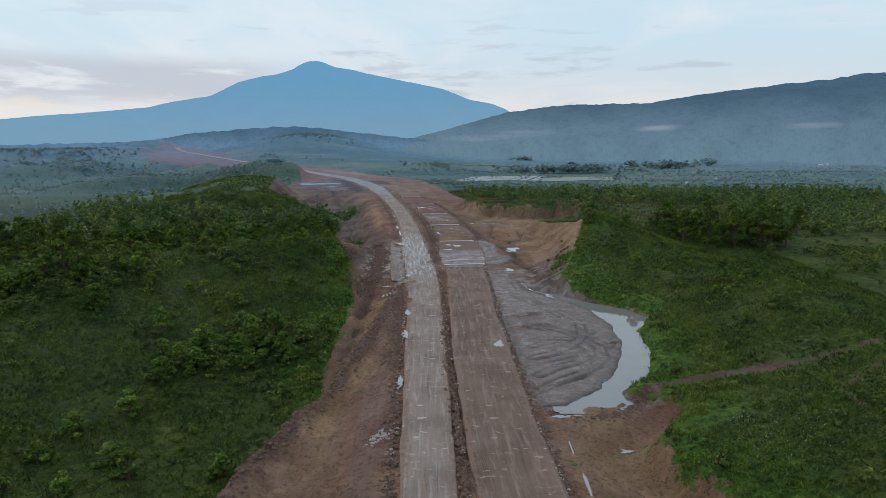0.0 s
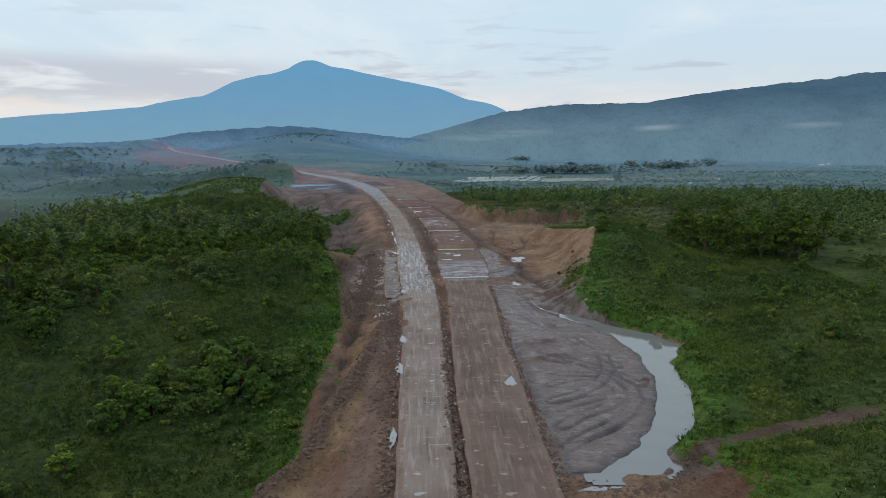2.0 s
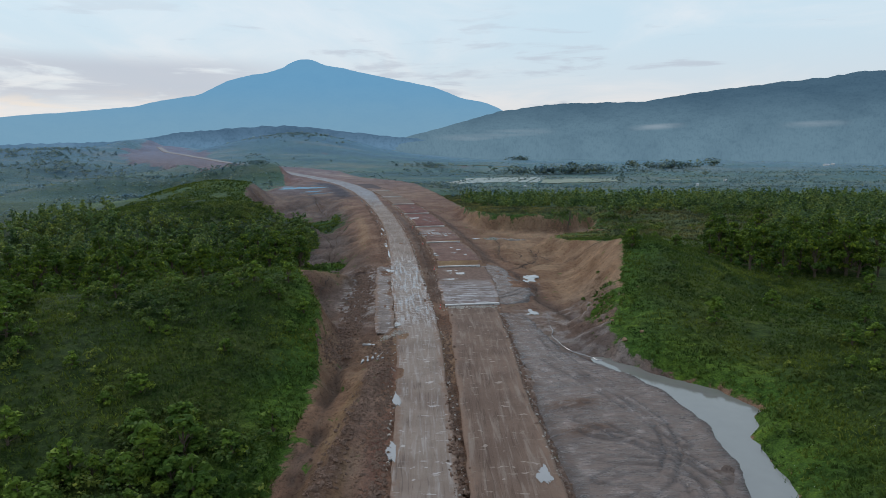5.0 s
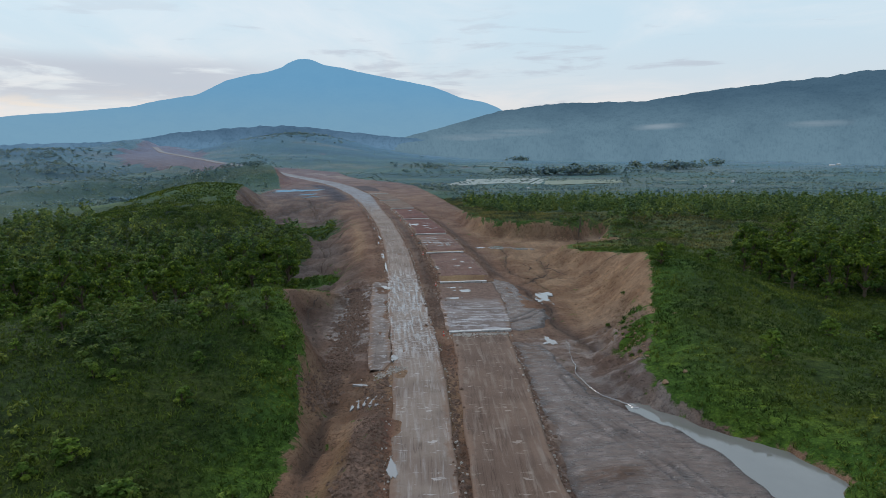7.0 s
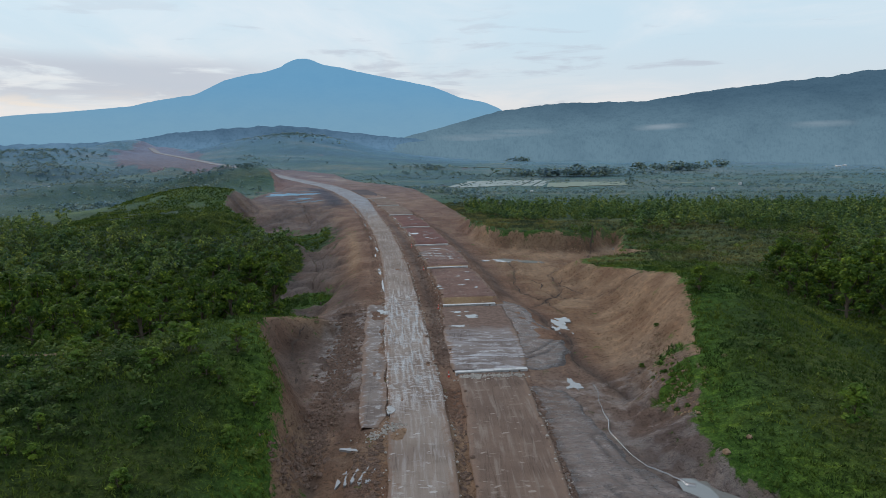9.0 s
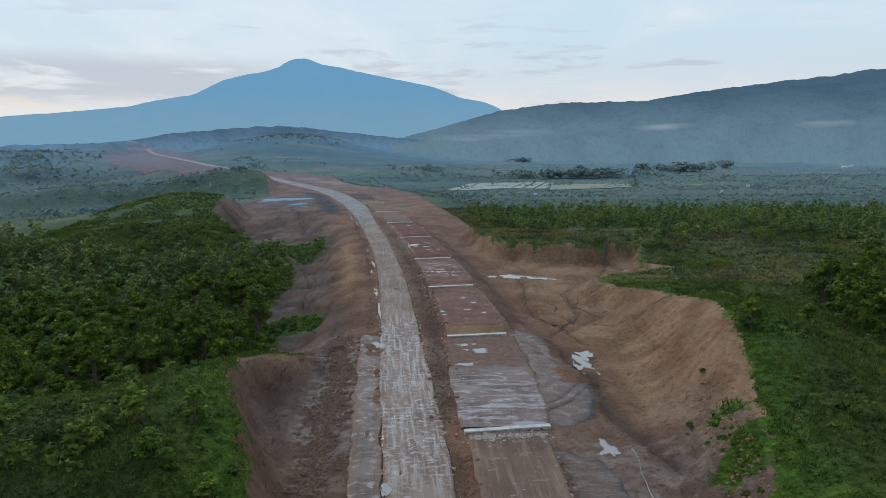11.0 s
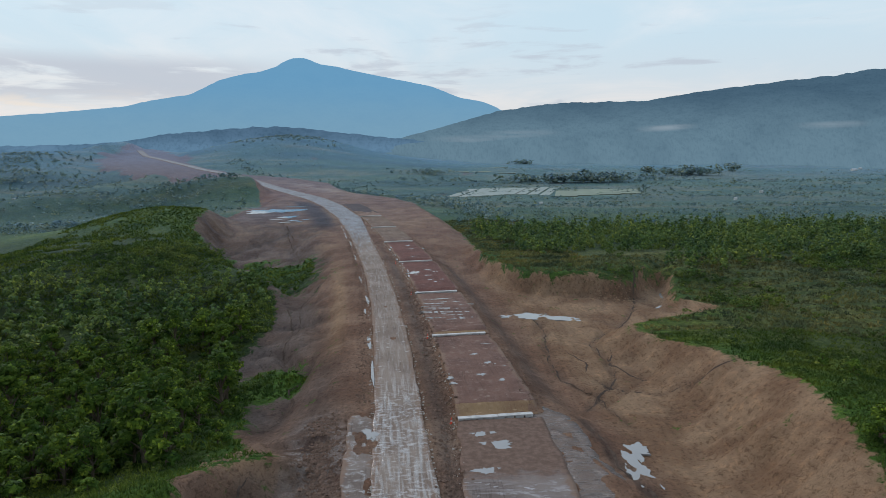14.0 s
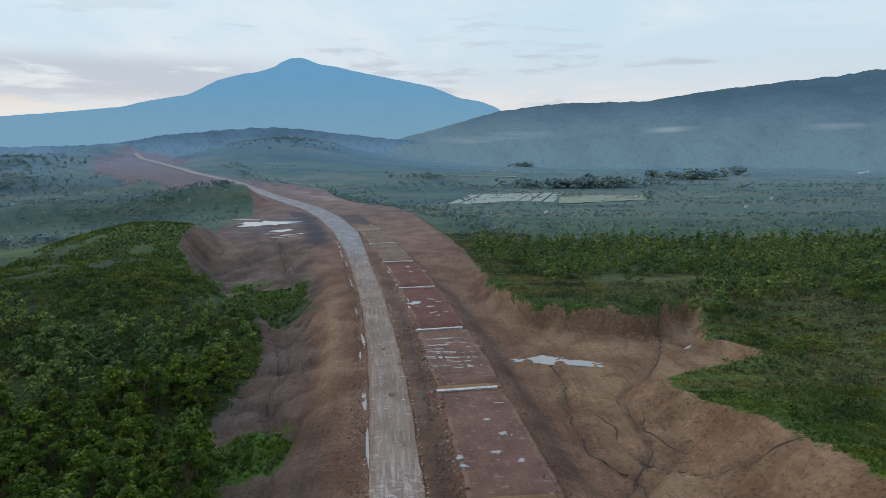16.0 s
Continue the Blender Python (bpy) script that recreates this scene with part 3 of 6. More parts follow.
def worked(x, y):
    """The level to which the works have cut and filled."""
    s = x - haul_x(y)
    z = road_z(y) - 0.1
    off, half = lane_offset(y), lane_half(y)
    in_lane = smooth(np.abs(s - off), half + 1.6, half - 0.4)
    z = z + in_lane * lane_lift(y) * (y < 600)
    # the fall to the valley beside the haul road
    fall = smooth(y, 195, 260) * (1 - smooth(y, 400, 455))
    z -= fall * 7.5 * smooth(s, -9, -36)
    z -= (1 - fall) * (y < 220) * 1.3 * smooth(s, -6, -13) * (1 - smooth(s, -16, -24) * 0.5)
    # the low bowl beyond the new carriageway
    bowl = smooth(y, 196, 240) * (1 - smooth(y, 345, 400))
    z -= bowl * 2.1 * smooth(s, off + half + 1 + 6 * hump(0 * y, y, 0, 205, 1, 16), off + half + 7 + 6 * hump(0 * y, y, 0, 205, 1, 16))
    z -= (y < 200) * 0.35 * smooth(s, off + half - 0.2, off + half + 2)
    z -= smooth(y, 79, 70) * 1.2 * smooth(s, off + half + 2, off + half + 9)
    z += fall * smooth(s, -8, -20) * (2.0 * rough_field(x, y, 26, 3) - 2.4 * (1 - np.abs(rough_field(x + 40, y, 34, 2))) ** 6 - 0.8 * (1 - np.abs(rough_field(x * 0.7 + 9, y + x * 0.5, 11, 2))) ** 6)
    z -= fall * smooth(s, -14, -24) * 2.3 * gullies(x, y)
    z += fall * smooth(s, -7, -10) * smooth(s, -30, -20) * (0.45 * rough_field(s, y * 0.05, 1.9, 3) + 0.3 * rough_field(x, y, 3.2, 3))
    z -= bowl * smooth(s, off + half + 8, off + half + 14) * 0.8 * gullies(x + 60, y)
    pool = np.clip(1.7 * hump(x, y, 23.5, 289.5, 9, 3.6, -12), 0, 1)
    z = z * (1 - pool) - 2.3 * pool
    # a rough windrow of spoil and the gully beside it
    z += (1.2 + 0.9 * rough_field(x, y, 3.2, 3)) * np.exp(-(from_line(x, y, WINDROW) / 2.3) ** 2) + (0.55 * rough_field(x, y, 3.0, 3) - 0.7 * (1 - np.abs(rough_field(x * 0.9 + y * 0.45, y * 0.22 - x * 0.3, 3.4, 2))) ** 5) * (y < 170) * smooth(s, -6, -10) - 1.0 * np.exp(-((from_line(x, y, GULLY) + 1.4 * rough_field(x, y, 5, 3)) / 0.75) ** 2) + (y < 175) * smooth(s, -7, -9) * 0.4 * rough_field(x * 1.1 + y * 0.2, y * 0.1 - x * 0.1, 1.7, 3)
    for line in RILLS:
        z -= 0.45 * np.exp(-((from_line(x, y, line) + 0.9 * rough_field(x, y, 4, 2)) / 0.6) ** 2)
    # ditch between the two roads
    z -= 0.4 * np.exp(-((s - (off - half + np.interp(y, [0, 60, 180, 230, 5000], [3.0, 3.3, 4.3, 5.2, 5.2])) / 2 - 0.2) / 0.9) ** 2)
    z += 0.32 * rough_field(x, y, 7, 3) * (1 - in_lane) + 0.20 * rough_field(x, y, 1.9, 3) * (1 - in_lane) + 0.22 * rough_field(x, y * 0.12, 2.2, 2) * (1 - in_lane) * (np.abs(s) > 5)
    return z


def turf_edge(x, y):
    """Metres into bare earth (plus) or into turf (minus), with trodden tracks."""
    d = side_of(x, y, earth_poly)
    d = np.maximum(d, -1.5 + 3.0 * rough_field(x, y, 5, 2) - 9 * (1 - hump(x, y, 40, 172, 6, 14, -20)))
    # self-sown green on the far earthworks and on the folds beside the haul road
    d = d + smooth(y, 440, 580) * 16 * rough_field(x, y, 48, 3, 0.6)
    d = d - smooth(y, 470, 640) * np.maximum(0, 30 * rough_field(x, y, 75, 3) + 2) * (np.abs(x - haul_x(y)) > 14)
    d = d + 1.5 * rough_field(x, y, 8, 3) - 1.6 * hump(x, y, 40, 108, 9, 26, -8)
    for line, half in TRACKS:
        d = np.maximum(d, half - from_line(x, y, line) + 0.5 * rough_field(x, y, 4, 2))
    return np.minimum(d, 1.5 - 14 * hump(x, y, -70, 362, 10, 19, 25) * smooth(rough_field(x, y, 6, 2), -0.6, 0.2) - 5 * hump(x, y, -38, 255, 5, 6) - 4 * hump(x, y, -56, 372, 4, 9) - 6 * hump(x, y, 31.5, 171, 1.7, 6, -12) * smooth(rough_field(x, y, 3, 2), -0.5, 0.2))


def ground_parts(x, y):
    x, y = np.asarray(x, float), np.asarray(y, float)
    d = side_of(x, y, earth_poly)
    width = np.interp(y, [60, 150, 170, 220, 262, 300, 330, 600], [3.0, 4, 13, 17, 9, 4.5, 3.6, 12])
    left = (x - haul_x(y)) < 0
    width = np.where(left, np.interp(y, [60, 150, 200, 260, 420, 800], [2.6, 3.0, 6, 10, 14, 20]), width)
    k = smooth(d, -1.0, 1.0 * width)
    w, nat = worked(x, y), natural(x, y)
    z = nat * (1 - k) + w * k
    # rills down the cut banks
    slope = k * (1 - k) * 4
    z = z + slope * np.minimum(np.abs(nat - w), 4) * (0.26 * rough_field(x, y, 3.5, 3) - 0.34 * (1 - np.abs(rough_field(x * 0.6, y, 5.5, 2))) ** 4 + 0.20 * rough_field(x * 0.35, y, 2.2, 2))
    face = slope * hump(x, y, 38, 317, 26, 12)
    z = z - face * (1.5 * (1 - np.abs(rough_field(x + 0.5 * y, y * 0.25, 5.5, 2))) ** 3 - 0.9 * rough_field(x, y, 7, 3))
    p = side_of(x, y, POND) + 1.1 * rough_field(x, y, 6, 3)
    z = z - 0.75 * smooth(p, -1.2, 1.4)
    return z, d, p, k


def ground_z(x, y):
    return ground_parts(x, y)[0]


def axis(stretches):
    out = [stretches[0][0]]
    for a, b, s0, s1 in stretches:
        while out[-1] < b - 1e-6:
            t = (out[-1] - a) / (b - a)
            out.append(min(b, out[-1] + s0 * (s1 / s0) ** t))
    return np.array(out)


def grid_mesh(name, xs, ys, zs, attrs=None):
    nx, ny = len(xs), len(ys)
    gx, gy = np.meshgrid(xs, ys)
    co = np.stack([gx, gy, zs], -1).reshape(-1, 3)
    i = np.arange(nx * ny).reshape(ny, nx)
    quads = np.stack([i[:-1, :-1], i[:-1, 1:], i[1:, 1:], i[1:, :-1]], -1).reshape(-1, 4)
    return quad_mesh(name, co, quads, attrs)


def quad_mesh(name, co, quads, attrs=None, smooth_faces=True):
    me = bpy.data.meshes.new(name)
    n, f = len(co), len(quads)
    me.vertices.add(n)
    me.vertices.foreach_set("co", np.asarray(co, np.float32).ravel())
    k = quads.shape[1]
    me.loops.add(f * k)
    me.loops.foreach_set("vertex_index", quads.ravel().astype(np.int32))
    me.polygons.add(f)
    me.polygons.foreach_set("loop_start", np.arange(0, f * k, k, dtype=np.int32))
    me.polygons.foreach_set("use_smooth", np.full(f, smooth_faces))
    for key, values in (attrs or {}).items():
        values = np.asarray(values, np.float32)
        if values.ndim == 1:
            me.attributes.new(key, "FLOAT", "POINT").data.foreach_set("value", values)
        elif values.shape[1] == 3:
            me.attributes.new(key, "FLOAT_VECTOR", "POINT").data.foreach_set("vector", values.ravel())
        else:
            me.attributes.new(key, "FLOAT_COLOR", "POINT").data.foreach_set("color", values.ravel())
    me.update(calc_edges=True)
    me.validate()
    return me


def blend(base, other, k):
    return base * (1 - k[..., None]) + np.asarray(other) * k[..., None]


def build_ground():
    xs = axis([(-4400, -600, 500, 30), (-600, -130, 28, 2.6), (-130, -52, 2.4, 0.8), (-52, 50, 0.7, 0.7), (50, 130, 0.9, 2.4), (130, 600, 2.6, 28), (600, 4400, 30, 500)])
    ys = axis([(-700, 30, 60, 2.0), (30, 55, 1.6, 0.8), (55, 235, 0.75, 0.75), (235, 430, 0.8, 1.6), (430, 1500, 1.8, 24), (1500, 4700, 25, 300)])
    gx, gy = np.meshgrid(xs, ys)
    z, d, p, k = ground_parts(gx, gy)
    s = gx - haul_x(gy)
    brown, orange, red, grey, dark = (0.222, 0.134, 0.088), (0.300, 0.193, 0.115), (0.215, 0.112, 0.078), (0.17, 0.132, 0.11), (0.112, 0.080, 0.064)
    soil = np.zeros(gx.shape + (3,)) + brown
    soil = blend(soil, orange, smooth(rough_field(gx, gy, 30, 3), 0.0, 0.45) * 0.6)
    off, half = lane_offset(gy), lane_half(gy)
    soil = blend(soil, orange, smooth(s, off + half + 8, off + half + 16) * smooth(gy, 150, 185) * (1 - smooth(gy, 330, 352)) * 0.9)
    soil = blend(soil, grey, smooth(s, off + half - 0.5, off + half + 1.5) * (1 - smooth(gx, 33, 36)) * (gy > 84) * (1 - smooth(gy, 168, 200)) * (1 - smooth(-p, 8, 16) * 0.35))
    soil = blend(soil, dark, np.exp(-((s + np.interp(gy, [60, 150, 200, 240, 300], [6, 8, 13, 14, 12])) / 3.5) ** 2) * smooth(gy, 130, 190) * (1 - smooth(gy, 240, 280)) * 0.8)
    soil = blend(soil, red, smooth(gy, 380, 520) * 0.6 * smooth(rough_field(gx, gy, 60, 3), -0.3, 0.4))
    soil = blend(soil, (0.28, 0.18, 0.09), hump(gx, gy, -17.5, 84, 1.3, 7, 12) * 0.9 + hump(gx, gy, -15, 104, 1.0, 6, 10) * 0.6)
    soil = blend(soil, dark, np.exp(-((s - off - half - 4) / 2.6) ** 2) * smooth(gy, 222, 240) * (1 - smooth(gy, 330, 380)) * 0.75)
    soil = blend(soil, dark, hump(gx, gy, -33, 240, 9, 16) * 0.35 + hump(gx, gy, -22, 212, 4, 12) * 0.7 + hump(gx, gy, -56, 392, 5, 14, 25) * 0.6)
    soil = blend(soil, (0.05, 0.042, 0.043), np.exp(-((s + 15) / 6.5) ** 4) * smooth(gy, 425, 460) * (1 - smooth(gy, 545, 590)) * 0.95)
    soil = blend(soil, (0.15, 0.118, 0.108), hump(gx, gy, -98, 498, 20, 34, 10) * 0.9)
    soil = blend(soil, (0.15, 0.112, 0.09), smooth(s, -15, -24) * smooth(gy, 225, 250) * (1 - smooth(gy, 420, 470)) * 0.75)
    soil = blend(soil, (0.10, 0.07, 0.052), hump(gx, gy, 47, 309, 6, 6) * 0.45)
    for line, half in TRACKS:
        soil = blend(soil, (0.125, 0.082, 0.058), smooth(from_line(gx, gy, line), 3.0, 1.0) * (gx > 27))
    soil = blend(soil, (0.42, 0.345, 0.275), hump(gx, gy, -104, 690, 7, 42, 28) * smooth(rough_field(gx, gy, 14, 2), -0.3, 0.2))
    soil = blend(soil, (0.30, 0.20, 0.13), hump(gx, gy, -75, 655, 9, 40, 30) * 0.8 + hump(gx, gy, -20, 470, 12, 22, 10) * 0.6)
    soil = blend(soil, (0.30, 0.175, 0.09), hump(gx, gy, -30, 209, 4, 4.5) * 0.8)
    soil = blend(soil, (0.118, 0.092, 0.078), hump(gx, gy, -25, 193, 5.5, 13) * 0.8)
    soil = blend(soil, (0.128, 0.1, 0.084), np.exp(-((s - 6.6) / 2.0) ** 2) * smooth(gy, 180, 195) * (1 - smooth(gy, 330, 420)) * 0.7)
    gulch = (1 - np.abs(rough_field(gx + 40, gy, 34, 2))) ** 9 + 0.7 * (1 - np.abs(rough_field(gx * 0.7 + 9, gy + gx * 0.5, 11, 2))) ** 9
    # soil colour goes darker along the gully beds
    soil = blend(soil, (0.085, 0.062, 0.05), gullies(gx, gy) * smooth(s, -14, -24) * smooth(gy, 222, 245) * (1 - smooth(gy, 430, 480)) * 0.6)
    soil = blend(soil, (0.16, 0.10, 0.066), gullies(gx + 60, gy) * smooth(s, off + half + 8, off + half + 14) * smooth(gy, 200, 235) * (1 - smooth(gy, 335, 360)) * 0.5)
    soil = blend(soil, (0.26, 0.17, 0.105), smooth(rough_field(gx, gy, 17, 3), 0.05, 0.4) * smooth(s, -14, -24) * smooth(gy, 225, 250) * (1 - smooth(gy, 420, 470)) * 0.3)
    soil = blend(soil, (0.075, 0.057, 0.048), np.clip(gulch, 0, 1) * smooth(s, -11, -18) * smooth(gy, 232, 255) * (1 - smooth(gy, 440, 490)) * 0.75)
    ochre = np.exp(-((from_line(gx, gy, WINDROW) - 2.6 + 1.5 * rough_field(gx, gy, 9, 2)) / 1.3) ** 2) * (gy < 150) * smooth(rough_field(gx * 1.5, gy * 0.5, 9, 3), -0.1, 0.3)
    soil = blend(soil, (0.30, 0.20, 0.105), ochre * 0.75)
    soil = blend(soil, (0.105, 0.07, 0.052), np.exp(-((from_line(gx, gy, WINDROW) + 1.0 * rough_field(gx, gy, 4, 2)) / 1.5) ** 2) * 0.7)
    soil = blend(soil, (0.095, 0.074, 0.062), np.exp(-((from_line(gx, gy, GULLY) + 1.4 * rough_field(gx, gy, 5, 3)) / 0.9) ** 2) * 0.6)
    soil = blend(soil, (0.21, 0.14, 0.105), smooth(-np.abs(s + 7.2), -1.9, -1.2) * (gy < 150) * 0.7)
    soil = blend(soil, (0.25, 0.165, 0.09), hump(gx, gy, 21.5, 70, 4.2, 9) * 0.9)
    soil = blend(soil, (0.16, 0.07, 0.05), (hump(gx, gy, -8.5, 118, 1.2, 9) + hump(gx, gy, -8.8, 140, 1.2, 5)) * 0.7)
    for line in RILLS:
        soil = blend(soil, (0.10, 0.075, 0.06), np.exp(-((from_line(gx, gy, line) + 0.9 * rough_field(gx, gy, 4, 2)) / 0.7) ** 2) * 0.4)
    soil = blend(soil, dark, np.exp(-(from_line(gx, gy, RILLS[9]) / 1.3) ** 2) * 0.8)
    soil = blend(soil, orange, np.exp(-((s + 12) / 2.2) ** 2) * smooth(gy, 250, 275) * (1 - smooth(gy, 330, 370)) * 0.8)
    # earth dulled to mauve with distance, haze mixed into the soil colour
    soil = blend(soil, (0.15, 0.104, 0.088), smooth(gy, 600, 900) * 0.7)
    soil = blend(soil, (0.122, 0.096, 0.083), smooth(s + 5 * rough_field(gx, gy, 20, 3), -15, -21) * smooth(gy, 212, 232) * (1 - smooth(gy, 290, 345)) * 0.65)
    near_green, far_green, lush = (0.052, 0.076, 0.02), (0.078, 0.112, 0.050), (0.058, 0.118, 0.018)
    cover = np.zeros(gx.shape + (3,)) + near_green
    cover = blend(cover, (0.036, 0.055, 0.015), smooth(gx, -15, -30) * 0.7)
    cover = blend(cover, lush, smooth(-d + 5 * rough_field(gx, gy, 14, 3), 11, 2) * 0.75)
    cover = blend(cover, (0.108, 0.114, 0.052), (hump(gx, gy, 95, 300, 45, 42) * 0.8 + hump(gx, gy, 62, 345, 30, 14) * 0.5) * (0.7 + 0.3 * np.sin(gy * 0.9 + gx * 0.08)))
    cover = blend(cover, (0.088, 0.135, 0.03), np.minimum(1, 1.5 * hump(gx, gy, -150, 440, 48, 20, -8)) * 0.9)
    cover = blend(cover, (0.032, 0.048, 0.016), smooth(gx, -36, -48) * smooth(gy, 205, 222) * (1 - smooth(gy, 350, 400)) * 0.85)
    # olive valley turf, made paler and bluer with distance for haze
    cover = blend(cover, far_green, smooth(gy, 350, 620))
    cover = blend(cover, (0.046, 0.076, 0.036), smooth(gx - haul_x(gy), -40, -90) * smooth(gy, 500, 600) * 0.85)
    cover = blend(cover, (0.105, 0.13, 0.05), ridge(gx, gy, [(-290, 900), (-327, 800), (-316, 700), (-309, 640), (-316, 590)], 14) * 0.8)
    cover = blend(cover, (0.03, 0.055, 0.025), np.minimum(1, 1.4 * hump(gx, gy, -345, 615, 26, 32)) * 0.8)
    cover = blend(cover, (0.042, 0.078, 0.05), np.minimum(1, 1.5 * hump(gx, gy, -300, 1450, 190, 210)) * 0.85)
    field = rough_field(gx * 0.5, gy, 55, 2)
    bands = rough_field(gx * 0.18, gy, 38, 3)
    cover = blend(cover, (0.135, 0.125, 0.07), smooth(bands, 0.1, 0.4) * smooth(gy, 450, 600) * 0.6)
    cover = blend(cover, (0.034, 0.052, 0.036), smooth(bands, -0.1, -0.4) * smooth(gy, 450, 600) * 0.6)
    cover = blend(cover, (0.12, 0.125, 0.065), smooth(field, 0.1, 0.3) * smooth(gx, 30, 120) * smooth(gy, 520, 650) * (1 - smooth(gy, 1050, 1300)) * 0.8)
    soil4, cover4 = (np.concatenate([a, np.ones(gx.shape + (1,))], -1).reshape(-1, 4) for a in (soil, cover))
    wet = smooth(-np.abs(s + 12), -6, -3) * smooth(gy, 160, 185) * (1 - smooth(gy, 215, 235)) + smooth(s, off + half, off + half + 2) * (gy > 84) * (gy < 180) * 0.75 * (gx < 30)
    # the sheen weight climbs with distance to imitate haze
    me = grid_mesh("ground", xs, ys, z, {"soil": soil4, "cover": cover4, "edge": np.clip(turf_edge(gx, gy), -6, 6).ravel(), "wet": np.clip(wet, 0, 1).ravel(), "haze_sheen": (1.0 * smooth(np.hypot(gx, gy - 60), 160, 720) + 1.2 * smooth(np.hypot(gx, gy), 750, 1800)).ravel()})
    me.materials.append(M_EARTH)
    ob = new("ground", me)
    return tagged(ob, "rolling green hillsides cut by bare red-brown earth", "ground", kind="structure")


def strip(name, y0, y1, step, centre, half, top, mat, label, category="road", ragged=0.35, depth=0.5, columns=26):
    """A roadway with a slightly domed, ragged-edged top and sides that go into the ground."""
    ys = np.arange(y0, y1 + step * 0.5, step)
    c, h = centre(ys), half(ys)
    tang = np.gradient(c, ys)
    nrm = np.sqrt(1 + tang ** 2)
    el = h + ragged * rough_field(ys, ys * 0 + 3.3 + y0, 4.0, 3)
    er = h + ragged * rough_field(ys, ys * 0 + 71.7 + y0, 4.0, 3)
    u = np.concatenate([[0.0], np.linspace(0, 1, columns), [1.0]])
    lat = -el[:, None] * (1 - u) + er[:, None] * u
    gx = c[:, None] + lat / nrm[:, None]
    gy = ys[:, None] - lat * (tang / nrm)[:, None]
    zt = top(ys)[:, None] + 0.05 * rough_field(gx, gy, 5, 3) + 0.09 * rough_field(lat, ys[:, None] * 0.03 + 0 * lat + y0, 0.9, 2) + 0.06 * (1 - (2 * u - 1) ** 2)
    zt[:, 0] -= depth
    zt[:, -1] -= depth
    co = np.stack([gx, gy, zt], -1).reshape(-1, 3)
    n = len(u)
    i = np.arange(len(ys) * n).reshape(len(ys), n)
    quads = np.stack([i[:-1, :-1], i[:-1, 1:], i[1:, 1:], i[1:, :-1]], -1).reshape(-1, 4)
    lane = np.stack([lat, ys[:, None] + 0 * lat, 0 * lat], -1).reshape(-1, 3)
    rim = np.minimum(lat + el[:, None], er[:, None] - lat)
    me = quad_mesh(name, co, quads, {"lane": lane, "rim": rim.ravel()})
    me.materials.append(mat)
    return tagged(new(name, me), label, category, kind="structure")


def build_roads():
    haul_half = lambda y: np.interp(y, [0, 61, 99, 165, 190, 207, 230, 260, 320, 400, 430, 470, 600, 700, 5000], [2.9, 3.0, 3.5, 4.0, 4.25, 4.2, 3.75, 3.75, 3.6, 4.0, 4.8, 6.2, 7.0, 5.8, 5.8])
    strip("road_haul", -150, 1520, 1.5, haul_x, haul_half, lambda y: road_z(y) + 0.14 + 0.25 * smooth(y, 600, 1000), M_HAUL, "pale compacted gravel haul road with muddy wheel tracks")
    centre = lambda y: haul_x(y) + lane_offset(y)
    strip("road_lane", -150, 182.4, 1.2, centre, lane_half, lambda y: road_z(y) + 0.1, M_LANE, "flat red-brown earth bed of the new carriageway")
    looks = [(M_WETSLAB, "wet grey mud bed with tyre ripples"), (M_BAY, "brown earth bay with pale stones"), (M_BAY, "brown earth bay streaked with puddles"), (M_RED, "dark red earth bay of the carriageway"),
             (M_RED, "dark red earth bay of the carriageway"), (M_LANE, "brown earth bay of the carriageway"), (M_LANE, "brown earth bay of the carriageway")]
    for (a, _), (b, _), (mat, label) in zip(STEPS, STEPS[1:], looks):
        strip("road_bay", a + 1.0, b - 0.2, 0.7, centre, lane_half, lambda y: road_z(y) + 0.06 + lane_lift(y), mat, label, ragged=0.5)


    strip("road_fill_face", 225.9, 228.6, 0.3, centre, lambda y: lane_half(y) + 0.1, lambda y: road_z(y) + 0.09 + lane_lift(y), M_FACE, "raw ochre fill face behind a concrete beam", ragged=0.4)
    strip("road_fill_face", 268.9, 270.4, 0.3, centre, lambda y: lane_half(y) + 0.1, lambda y: road_z(y) + 0.09 + lane_lift(y), M_FACE, "raw ochre fill face behind a concrete beam", ragged=0.4)
    strip("road_dark_bed", 499, 551, 1.5, lambda y: haul_x(y) + 14 + 0 * y, lambda y: 6.5 + 0 * y, lambda y: road_z(y) + 0.12, M_DARKBED, "dark primed rectangle of new road bed", ragged=0.2)


def build_pond():
    """One level sheet that runs a little way under its banks."""
    xs, ys = np.arange(12, 50, 0.6), np.arange(79, 153, 0.6)
    gx, gy = np.meshgrid(xs, ys)
    ok = side_of(gx, gy, POND) > -2.0
    i = np.arange(gx.size).reshape(gx.shape)
    cell = ok[:-1, :-1] & ok[:-1, 1:] & ok[1:, 1:] & ok[1:, :-1]
    quads = np.stack([i[:-1, :-1], i[:-1, 1:], i[1:, 1:], i[1:, :-1]], -1)[cell]
    used, inv = np.unique(quads, return_inverse=True)
    me = quad_mesh("pond", np.stack([gx, gy, 0 * gx - 0.36], -1).reshape(-1, 3)[used], inv.reshape(-1, 4))
    me.materials.append(M_WATER)
    tagged(new("pond_water", me), "still muddy pond curving round a grey mud flat", "pond", kind="structure")


